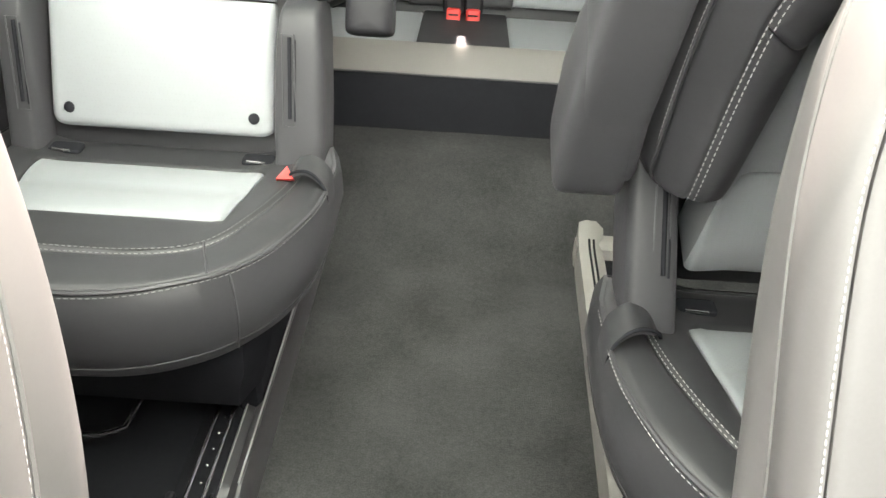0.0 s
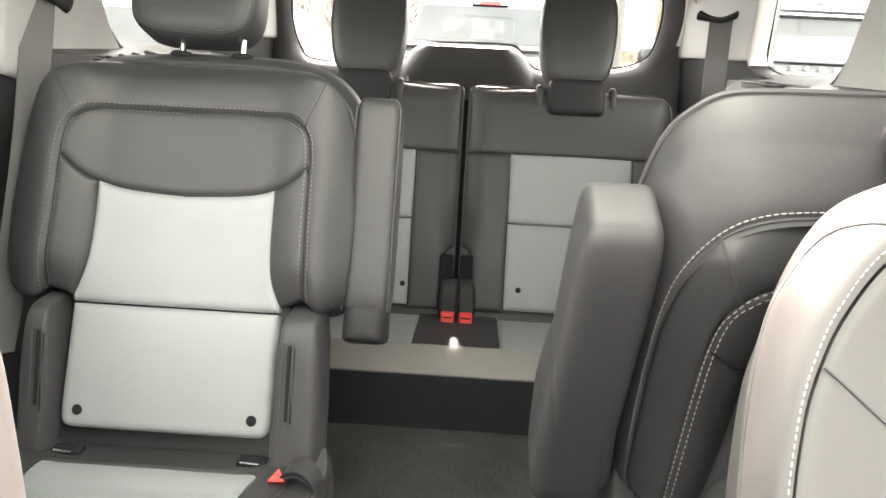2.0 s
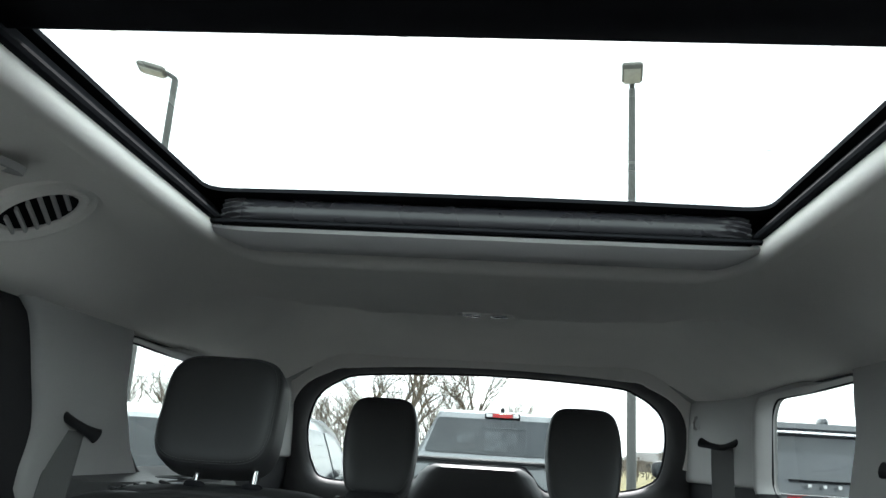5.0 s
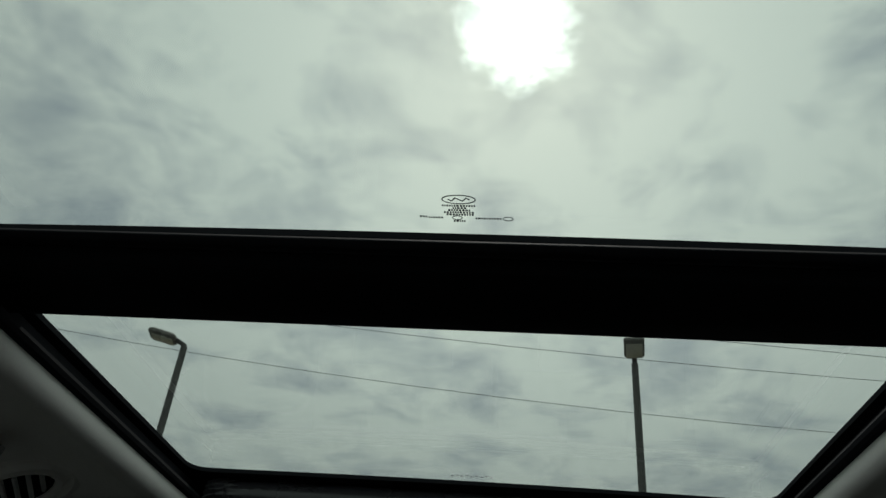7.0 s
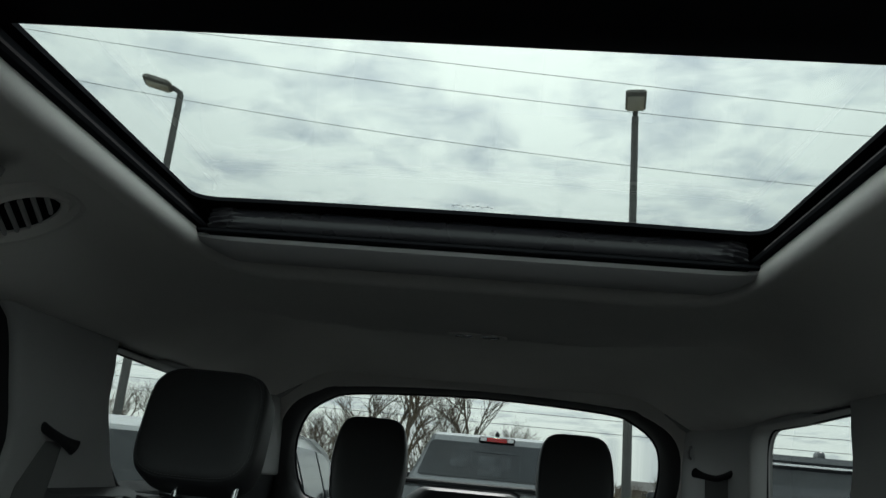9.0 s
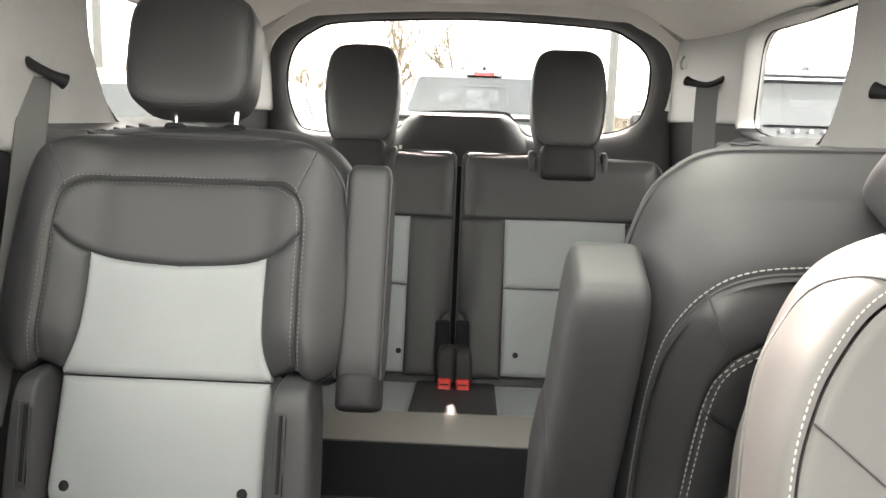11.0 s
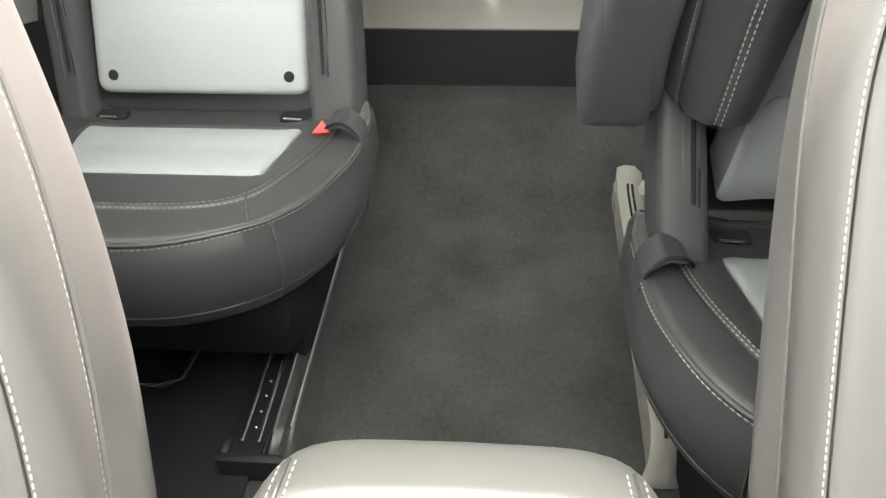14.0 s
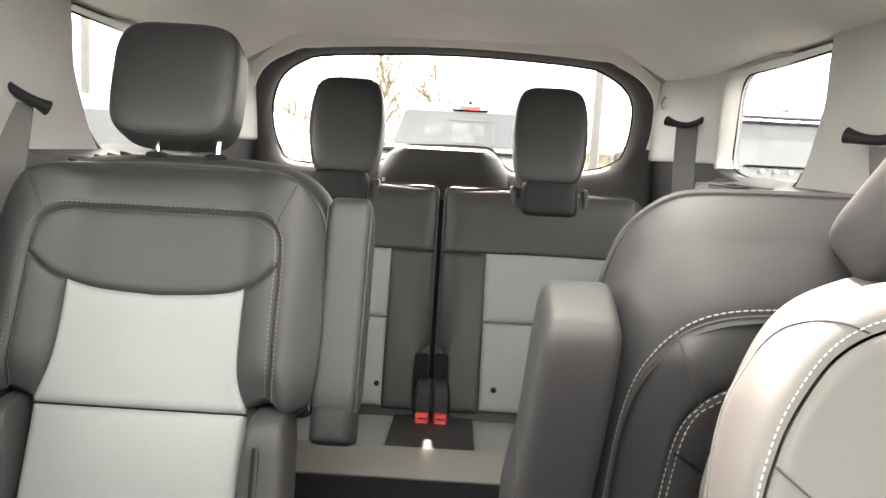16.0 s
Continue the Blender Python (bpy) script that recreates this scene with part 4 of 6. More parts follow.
    # recliner towers
    for s in (1, -1):
        gt = pillow(0, 0, 0, (0.037 if s > 0 else 0.023) if lean > 0 else 0.030, 0.062, 0.165, 8, 6, 40, 20)
        lo = Vector((m * s * ((0.208 if s > 0 else 0.196) if lean > 0 else 0.217), oy + 0.055 if lean > 0 else 0.014, 0.40))
        rake, splay = (0.25, 0.0) if lean > 0 else (0.48, 0.08 * m * s)
        tw = part("recliner_cover", mapped(gt, lambda v: lo + Vector((v.x * (1 - 0.18 * smooth01(0.05, 0.17, v.z)) + splay * v.z, v.y + rake * v.z, v.z))), M_PLASTIC_G, seat, "dark grey plastic recliner cover")
        sl = [lo + Vector((m * (-s) * 0.010 + splay * z, -0.0645 + rake * z, z)) for z in (0.02, 0.07, 0.13)]
        part("slot", tube(sl, 0.0026, 6), M_BLACK, tw, "narrow black slot")
        part("slot", tube([q + Vector((0.007, 0.001, -0.004)) for q in sl], 0.0014, 6), M_BLACK, tw, "narrow black slot")
        part("slot_frame", tube([sl[0] + Vector((0.008, 0, -0.012)), sl[2] + Vector((0.006, 0, 0.005)), sl[2] + Vector((-0.010, 0, 0.005)), sl[0] + Vector((-0.010, 0, -0.012))], 0.0012, 5, True), M_PIPING, tw)

    # cushion
    def top_z(x, y):
        a = abs(x)
        z = 0.340 + 0.050 * max(0.0, min(1.0, -y / 0.36))
        z += 0.012 * smooth01(0.13, 0.21, a) * smooth01(-0.33, -0.2, y)
        return z

    def cf(x, y, sink=0.0):
        return Vector((m * x, y, top_z(x, y) - sink))

    def cb(x, y):
        return Vector((m * x, y, top_z(x, y) - 0.03))
    S2 = [(0, -.388), (.07, -.382), (.13, -.362), (.185, -.325), (.23, -.265), (.256, -.19), (.264, -.11), (.262, .0), (.25, .05), (0, .05)]
    S1 = [(0, -.300), (.07, -.297), (.125, -.281), (.165, -.245), (.195, -.18), (.214, -.10), (.222, .0), (.222, .045), (0, .045)]
    INS = [(0, -.196), (.146, -.196), (.152, -.14), (.163, -.055), (.163, -.04), (.15, -.032), (0, -.03)]
    c2 = [(p[0], p[1]) for p in curve(S2[:8], 5)] + S2[8:]
    c1 = [(p[0], p[1]) for p in curve(S1[:7], 5)] + S1[7:]
    cushion = part("seat_cushion", loft([
        [Vector((p.x, p.y, top_z(p.x, p.y) + dz)) + 0 * p for p in []] or [Vector((m * p.x * k, -0.12 + (p.y + 0.12) * k2, top_z(p.x, p.y) * w + (1 - w) * zb)) for p in resample([Vector(q) for q in both(c2)], 0.014)]
        for dz, k, k2, w, zb in ((0, .985, .985, 1.0, 0), (0, 1.0, 1.0, .97, .30), (0, 1.03, 1.035, .75, .26), (0, 1.035, 1.04, .4, .26), (0, 1.0, 1.0, .12, .25), (0, .93, .92, 0.0, .245), (0, .6, .6, 0.0, .245))], (False, True)), M_LEATHER, seat, "charcoal leather seat cushion")
    part("cushion_band", sheet(both(c2), lambda x, y, k: cf(x, y, k), cb, [both(c1)], step=0.024, groove=0.007, fine=0.012), M_LEATHER, cushion)
    ins = both(INS)
    part("cushion_top", sheet(both(c1), lambda x, y, k: cf(x, y, k), cb, [ins], step=0.024, groove=0.006, fine=0.012), M_LEATHER, cushion)

    def insf(x, y, k):
        return cf(x, y, k + 0.003 * math.exp(-((y + 0.115) / 0.006) ** 2) - 0.004 * math.exp(-((y + 0.155) / 0.035) ** 2) - 0.004 * math.exp(-((y + 0.075) / 0.035) ** 2))
    part("cushion_insert", sheet(ins, insf, cb, step=0.014, groove=0.006, fine=0.012), M_INSERT, cushion, "pale grey perforated vinyl insert")
    s2l = [p for p in both(c2) if p[1] < 0.0]
    s2l = sorted(s2l, key=lambda p: math.atan2(p[0], -(p[1] + 0.1)))
    part("front_piping", tube([cf(x, y, 0.003) for x, y in s2l], 0.003, 6), M_PIPING, cushion, "dark piping")
    part("lower_hem", tube([Vector((m * x * 1.012, -0.12 + (y + 0.12) * 1.014, top_z(x, y) * 0.2 + 0.8 * 0.252)) for x, y in s2l], 0.0009, 6), M_PIPING, cushion)
    part("edge_stitching", stitches([cf(x * 1.012, y - 0.008 * max(0, -y) / 0.38, 0.004) for x, y in s2l], 0.0048, 0.0026, 0.0007), M_THREAD if lean < 0 else M_THREAD_D, cushion)
    s1l = sorted([p for p in both(c1) if p[1] < 0.0], key=lambda p: math.atan2(p[0], -(p[1] + 0.1)))
    gap2 = 0.02 if lean > 0 else 0.011
    part("stitching", merge(*(stitches([cf(x * (1 + q * gap2), y - q * 0.3 * gap2, -0.001) for x, y in s1l], 0.0045, 0.0028, 0.0007) for q in (-1, 1))), M_THREAD_D if lean > 0 else M_THREAD, cushion, "pale double stitching")
    for s in (1, -1):
        part("dart_seam", tube([cf(s * (0.146 + 0.024 * k / 6), -0.266 - 0.068 * k / 6, -0.0003) for k in range(7)], 0.0017, 6), M_PIPING, cushion)
        # lower front corner seam
        cs = [Vector((m * s * 0.19 * k, -0.12 - 0.20 * k2, top_z(0.19, -0.32) * w + (1 - w) * zb)) for k, k2, w, zb in ((1.002, 1.002, 0.97, 0.30), (1.032, 1.037, 0.75, 0.26), (1.037, 1.042, 0.4, 0.26), (1.004, 1.004, 0.12, 0.25))]
        part("corner_seam", tube(curve(cs, 5), 0.0014, 6), M_PIPING, cushion)
        # child-seat anchor slots
        part("anchor_pocket", moved(pillow(0, 0, 0, 0.024, 0.013, 0.005, 6, 8, 28, 12), Matrix.Translation((m * s * 0.145, 0.006, 0.3425))), M_BLACK, cushion, "black child-seat anchor pocket")
        part("anchor_bar", rod((m * s * 0.145 - 0.016, -0.006, 0.347), (m * s * 0.145 + 0.012, -0.007, 0.346), 0.0022), M_CHROME, cushion, "bright steel anchor bar")
    # gathered strap and red tag at the aisle corner
    st = [Vector((m * x, y, z)) for x, y, z in curve([(0.200, -0.045, 0.345), (0.215, -0.065, 0.375), (0.240, -0.075, 0.384), (0.262, -0.082, 0.366), (0.268, -0.095, 0.33)], 6)]
    rings = []
    for i, p in enumerate(st):
        w = 0.024
        rings.append([p + Vector((0, -w, -0.002)), p + Vector((m * 0.003, -w, 0.004)), p + Vector((m * 0.004, 0, 0.006)), p + Vector((m * 0.003, w, 0.004)), p + Vector((0, w, -0.002)), p + Vector((-m * 0.002, 0, -0.004))])
    part("release_strap", loft(rings), M_LEATHER, cushion, "folded leather release strap")
    part("strap_hem", tube([p + Vector((0, -0.023, 0.004)) for p in st], 0.0022, 6), M_BLACK, cushion)
    if lean > 0:
        r0 = Vector((m * 0.205, -0.084, 0.369))
        tri = [Vector((-0.012, -0.008, 0.002)), Vector((0.013, -0.007, 0.003)), Vector((0.001, 0.010, 0.013))]
        part("release_tag", loft([[r0 + q for q in tri], [r0 + q + Vector((0, 0.005, -0.006)) for q in tri]]), M_RED, cushion, "red triangular release tag")
    # base under the cushion
    gb = loft([[Vector((m * x, y, z)) for x, y in ((-w, f), (w, f), (w + 0.02, f + 0.06), (w, 0.08), (-w, 0.08), (-w - 0.02, f + 0.06))] for w, f, z in ((0.19, -0.30, 0.27), (0.185, -0.30, 0.20), (0.165, -0.27, 0.135), (0.16, -0.26, 0.10))])
    part("base", gb, M_BLACK, seat, "black plastic seat base")
    part("adjust_bar", tube([Vector((m * x, y, z)) for x, y, z in ((-0.16, -0.16, 0.075), (-0.16, -0.28, 0.062), (-0.13, -0.295, 0.06), (-0.03, -0.295, 0.06), (0.0, -0.28, 0.062), (0.012, -0.18, 0.075))], 0.0042, 8), M_RUNNER, seat, "steel slide-adjust bar")
    # black sheet on the carpet stands in for the deep under-seat shade
    part("seat_shade_sheet", box(min(-m * 0.215, m * 0.125), max(-m * 0.215, m * 0.125), -0.52, 0.16, 0.0035, 0.012, 0.003), M_BLACK, seat, "black sheet laid for the shade beneath the seat")
    for s in (1, -1):
        part("foot", box(m * s * 0.155 - 0.02, m * s * 0.155 + 0.02, -0.20, 0.10, 0.0125, 0.14, 0.008), M_BLACK, seat, "black steel foot")
    return seat


second_row_seat(-0.438, 1.132, 20.6, 1.132, 1, "second-row seats", "charcoal leather captain's seat with pale grey inserts, upright")
second_row_seat(0.443, 0.895, -22.0, 0.845, -1, "second-row seats", "charcoal leather captain's seat with pale inserts, backrest tipped forward", OUTER_SQUARE)


def seat_rail(x, y0, y1, s):
    """A floor rail with its plastic cover; s: the side of the aisle."""
    r = thing("seat_rail", (x, (y0 + y1) / 2, 0), "seat slide rail with a grey plastic cover on the carpet", "seat rail", "seat rails")
    h = (y1 - y0) / 2
    cov = []
    for k in range(37):
        t = k / 36
        y = -h + 2 * h * t
        z0 = floor_z(y + (y0 + y1) / 2)
        e = math.sin(0.5 * math.pi * min(1.0, (t + 0.01) / (0.07 if s > 0 else 0.10)))
        if s > 0:
            # a dished cover: outer wall, ridge, hollow, low inner ridge
            row = ((0.042, 0.001), (0.037, 0.040 * e), (0.030, 0.053 * e), (0.0255, 0.0535 * e), (0.021, 0.046 * e), (0.011, 0.036 * e), (0.003, 0.039 * e), (-0.001, 0.041 * e), (-0.005, 0.036 * e), (-0.005, 0.001))
            cov.append([Vector((a - 0.012 * (1 - e), y, z0 + z)) for a, z in row])
        else:
            zz = 0.004 + 0.058 * e
            dx = -0.004 - 0.018 * (1 - t) - 0.02 * (1 - e) ** 2
            row = ((-0.022, 0.001), (-0.022, zz), (-0.009, zz + 0.006), (0.012, zz + 0.004), (0.028, zz - 0.012), (0.031, 0.001))
            cov.append([Vector((dx + 0.020 + a, y, z0 + z)) for a, z in row])
    part("cover", loft(cov), M_BEIGE if s < 0 else M_RAIL, r, "plastic rail cover")
    if s > 0:
        part("cover_edge", tube([c[3] + Vector((0, 0, 0.0004)) for c in cov[2:]], 0.0016, 6), M_RAILEDGE, r, "pale highlight painted along the cover's ridge")
        part("cover_edge", tube([c[7] + Vector((0, 0, 0.0002)) for c in cov[2:]], 0.0011, 6), M_RAILEDGE, r, "pale highlight painted along the cover's ridge")
        part("channel", box(-0.064, -0.007, -h + 0.005, h - 0.02, 0.002, 0.030, 0.003), M_BLACK, r, "black steel channel")
        for x1 in (-0.043, -0.020):
            part("runner", rod((x1, -h + 0.02, 0.036), (x1, h - 0.08, 0.036), 0.0032), M_RUNNER, r, "oiled steel runner")
        part("end_plate", merge(box(-0.070, 0.024, -h - 0.018, -h - 0.004, 0.002, 0.046, 0.003), box(-0.070, -0.058, -h - 0.004, -h + 0.03, 0.002, 0.040, 0.003), box(-0.012, -0.006, -h - 0.004, -h + 0.03, 0.002, 0.040, 0.002)), M_PLASTIC, r, "black plastic end plate")
        for k in range(5):
            part("rail_bolt", pillow(-0.031, -h + 0.05 + 0.03 * k, 0.032, 0.003, 0.003, 0.003, 2, 2, 8, 6), M_CHROME, r, "bright bolt head")
    else:
        for u in (0.30, 0.72):
            part("cover_slot", tube([c[2].lerp(c[3], u) + Vector((0, 0, 0.0008)) for c in cov[2:-2]], 0.0024, 6), M_BLACK, r, "dark slot along the cover")
        part("channel", box(0.030, 0.076, -h, h - 0.02, 0.002, 0.035, 0.003), M_BLACK, r, "black steel channel")
        part("end_cap", box(-0.010, 0.080, h - 0.05, h - 0.001, 0.002, 0.066, 0.008), M_BEIGE, r, "taupe end cap")


seat_rail(-0.285, 0.74, 1.42, 1)
seat_rail(0.258, 0.74, 1.43, -1)


# ---- third-row bench ----
def third_row(sgn, xi, xo, xh, label):
    """sgn: side; xi, xo: inner and outer edge; xh: headrest centre."""
    seat = thing("third_row_seat", (sgn * (xi + xo) / 2, 2.08, floor_z(2.0)), label, "car seat", "third-row seats")
    oc = seat.location.copy()
    k3 = math.radians(18)
    ck, sk_ = math.cos(k3), math.sin(k3)

    def P(x, s, d=0.0):
        return Vector((sgn * x, 2.085 + s * sk_ - d * ck, 0.285 + s * ck + d * sk_)) - oc

    def dep(x, s):
        e = min(x - xi, xo - x, 0.632 - s)
        return -0.022 * (1 - smooth01(0, 0.035, e)) + 0.010 * math.exp(-((x - xh) / 0.13) ** 2) + 0.012 * math.exp(-((s - 0.2) / 0.2) ** 2)

    def face(x, s, k=0.0):
        return P(x, s, dep(x, s) - k)

    def rear(x, s):
        return P(x, s, dep(x, s) - 0.03)
    out = round_poly([(xi, -0.02), (xi, .632), (xo, .622), (xo, -0.02)], [0.004, 0.03, 0.06, 0.01], 6)
    body = [Vector((p.x, p.y)) for p in out]
    cen = Vector(((xi + xo) / 2, 0.3))
    rings = [[P(cen.x + (p.x - cen.x) * k, cen.y + (p.y - cen.y) * k, d) for p in resample(body, 0.02)] for d, k in ((-0.022, .985), (-0.03, 1.0), (-0.07, 1.006), (-0.10, 0.995), (-0.115, 0.96))]
    back = part("backrest", loft(rings), M_LEATHER, seat, "charcoal leather backrest")
    pl, pr = (0.118 if sgn > 0 else 0.142), 0.445
    yk = [p for p in out if p.y > 0.44]
    part("upper_panel", sheet(round_poly([(xi, .437), (xi, .632), (xo, .622), (xo, .437)], [0.002, 0.03, 0.06, 0.002], 6), lambda x, s, k: face(x, s, k), rear, step=0.03, groove=0.006, fine=0.015), M_LEATHER, back)
    part("inner_panel", sheet([(xi + 0.033, 0.004), (xi + 0.031, 0.13), (xi + 0.018, 0.168), (xi, 0.18), (xi, .437), (pl, .437), (pl, 0.004)], lambda x, s, k: face(x, s, k), rear, step=0.03, groove=0.006, fine=0.015), M_LEATHER, back)
    part("outer_panel", sheet([(pr, 0.004), (pr, .437), (xo, .437), (xo, 0.004)], lambda x, s, k: face(x, s, k), rear, step=0.03, groove=0.006, fine=0.015), M_LEATHER, back)
    part("upper_insert", sheet([(pl, .247), (pl, .437), (pr, .437), (pr, .247)], lambda x, s, k: face(x, s, k), rear, step=0.03, groove=0.005, fine=0.015), M_INSERT, back, "pale grey perforated vinyl insert")
    part("lower_insert", sheet([(pl, .012), (pl, .245), (pr, .245), (pr, .012)], lambda x, s, k: face(x, s, k), rear, step=0.03, groove=0.005, fine=0.015), M_INSERT, back, "pale grey perforated vinyl insert")
    part("buckle_recess", box(*sorted((sgn * xi - oc.x, sgn * (xi + 0.034) - oc.x)), 2.092 - oc.y, 2.11 - oc.y, 0.26 - oc.z, 0.44 - oc.z, 0.003), M_BLACK, back, "black buckle recess")
    # added filler: stops light from behind so the gap stays dark
    if sgn < 0:
        part("gap_filler", loft([[P(x, v, d) for x, d in ((-0.012, -0.07), (0.05, -0.07), (0.05, -0.10), (-0.012, -0.10))] for v in (-0.03, 0.60)]), M_BLACK, back, "black filler added to darken the gap between the backrests")
    for x in (0.156, 0.405):
        part("stud", moved(pillow(0, 0, 0, 0.0075, 0.004, 0.0075, 2, 2, 14, 6), Matrix.Translation(face(x, 0.068)) @ Matrix.Rotation(-k3, 4, "X")), M_BLACK, back, "small black round stud")
    part("piping", tube([P(p.x, p.y, -0.021) for p in resample(body, 0.02) if p.y > -0.01], 0.003, 6), M_PIPING, back, "dark piping")
    # headrest with its collar
    def HP(v):
        return P(v.x, v.z, -v.y)
    col = mapped(pillow(xh, 0.022, 0.600, 0.078, 0.050, 0.052, 7, 5, 36, 16), HP)
    part("headrest_collar", col, M_PLASTIC, back, "black folding headrest collar")
    for s in (1, -1):
        part("collar_clip", mapped(pillow(xh + s * 0.10, 0.02, 0.60, 0.011, 0.03, 0.038, 4, 3, 16, 10), HP), M_LEATHER, back)
        part("collar_seam", tube([HP(Vector((xh + s * 0.078, -0.008, 0.56 + 0.012 * k))) for k in range(7)], 0.0015, 5), M_PIPING, back)
    def head_map(v):
        return HP(Vector((xh + (v.x - xh) * (1 - 0.10 * smooth01(0.80, 0.66, v.z) if v.z < 0.80 else 1 - 0.05 * smooth01(0.80, 0.9, v.z)), v.y - 0.06 * (v.z - 0.66), v.z)))
    head = part("headrest", mapped(pillow(xh, 0.045, 0.787, 0.108, 0.052, 0.146, 4.4, 5.0, 52, 26), head_map), M_LEATHER, seat, "charcoal leather headrest")
    hs = [head_map(Vector((xh + 0.108 * 0.94 * math.copysign(abs(math.cos(t)) ** 0.4545, math.cos(t)), 0.0036, 0.787 + 0.146 * 0.94 * math.copysign(abs(math.sin(t)) ** 0.4545, math.sin(t))))) for t in (2 * math.pi * k / 56 for k in range(56))]
    part("headrest_seam", tube(hs, 0.0013, 5, True), M_PIPING, head)
    part("release_loop", rod(P(xh - 0.115, 0.632, -0.03), P(xh - 0.115, 0.645, -0.03), 0.006, 8), M_CHROME, seat, "small bright release lever") if sgn < 0 else part("release_latch", moved(box(-0.02, 0.02, -0.012, 0.012, -0.004, 0.005, 0.002), Matrix.Translation(P(xo - 0.09, 0.628, -0.05))), M_PLASTIC_G, seat, "grey release latch")

    # cushion
    def tz(x, y):
        return 0.297 - 0.09 * (y - 1.80) if y > 1.80 else 0.297 - 0.052 * ((1.80 - y) / 0.054) ** 1.25

    def cf(x, y, k=0.0):
        return Vector((sgn * x, y, tz(x, y) - k)) - oc

    def cbk(x, y):
        return Vector((sgn * x, y, tz(x, y) - 0.035)) - oc
    ci = -sgn * 0.014
    cu = part("seat_cushion", loft([[Vector((sgn * x, y + dy, z)) - oc for x, y in ((ci, 1.735), (xo, 1.735), (xo, 2.12), (ci, 2.12))] for dy, z in ((0.05, 0.255), (0.03, 0.246), (0.035, 0.238), (0.06, 0.234))]), M_LEATHER, seat, "charcoal leather bench cushion")
    part("front_roll", sheet([(ci, 1.746), (xo, 1.746), (xo, 1.80), (ci, 1.80)], lambda x, y, k: cf(x, y, 0.0), cbk, step=0.02, groove=0.001, fine=0.015), M_ROLL, cu, "taupe vinyl front border")
    part("inner_top", sheet([(ci, 1.80), (0.104, 1.80), (0.104, 2.12), (ci, 2.12)], lambda x, y, k: cf(x, y, k), cbk, step=0.03, groove=0.001, fine=0.015), M_LEATHER, cu)
    part("cushion_insert", sheet([(0.104, 1.80), (pr, 1.80), (pr, 2.085), (0.104, 2.085)], lambda x, y, k: cf(x, y, k), cbk, step=0.03, groove=0.005, fine=0.015), M_INSERT, cu, "pale grey perforated vinyl insert")
    part("outer_top", sheet([(pr, 1.80), (xo, 1.80), (xo, 2.12), (pr, 2.12)], lambda x, y, k: cf(x, y, k), cbk, step=0.03, groove=0.004, fine=0.015), M_LEATHER, cu)
    part("front_seam", merge(tube([cf(ci + (xo - ci) * k / 20, 1.7465, 0.003) for k in range(21)], 0.0025, 6), tube([cf(ci + (xo - ci) * k / 20, 1.748, 0.009) for k in range(21)], 0.0018, 6)), M_PIPING, cu)
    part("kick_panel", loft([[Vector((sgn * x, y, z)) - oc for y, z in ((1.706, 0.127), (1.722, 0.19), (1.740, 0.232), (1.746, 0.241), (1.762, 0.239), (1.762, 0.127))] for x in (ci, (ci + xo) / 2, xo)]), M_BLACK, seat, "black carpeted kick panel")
    return seat


third_row(-1, 0.022, 0.565, 0.298, "charcoal leather third-row seat with pale inserts")
third_row(1, -0.004, 0.552, 0.286, "charcoal leather third-row seat with pale inserts")


def buckle(x, s):
    b = thing("belt_buckle", (x, 2.04, 0.270), "black seat belt buckle with a red press button", "seat belt buckle", "third-row buckles")
    R = Matrix.Rotation(radians(-14), 4, "X")
    rings = []
    for z, w, f in ((0.018, .0225, -.006), (0.024, .0235, -.012), (0.06, .0232, -.013), (0.09, .0205, -.009), (0.108, .0165, -.001), (0.116, .010, .008)):
        q = 0.007
        x0, x1 = (-w, 0.0235) if s < 0 else (-0.0235, w)
        rings.append([R @ Vector(p) for p in ((x0 + q, f, z), (x1 - q, f, z), (x1, f + q, z), (x1, 0.022, z), (x0, 0.022, z), (x0, f + q, z))])
    part("body", loft(rings), M_PLASTIC, b, "black buckle body")
    part("button", moved(box(-0.0175, 0.0175, -0.021, -0.002, -0.012, 0.030, 0.004), R), M_RED, b, "red press button")
    part("slot", moved(box(-0.012, 0.012, -0.0222, -0.018, 0.012, 0.016, 0.0008), R), M_BLACK, b)


buckle(-0.0285, -1)
buckle(0.0195, 1)



# ---- front seats and console ----
# half outlines of the front backrest, from top centre downwards: seam, piping line, rearmost edge
FS_SEAM = [(0, .552), (.06, .551), (.105, .547), (.14, .540), (.170, .522), (.195, .492), (.213, .460), (.228, .415), (.238, .34), (.239, .2), (.236, .0), (.23, -.10)]
FS_PIPE = [(0, .596), (.06, .594), (.11, .587), (.152, .573), (.184, .551), (.208, .522), (.225, .49), (.239, .43), (.248, .34), (.246, .2), (.242, .0), (.236, -.1)]
FS_EDGE = [(0, .622), (.06, .620), (.104, .611), (.149, .592), (.176, .568), (.199, .53), (.216, .485), (.231, .44), (.245, .34), (.249, .2), (.249, 0), (.242, -.1)]


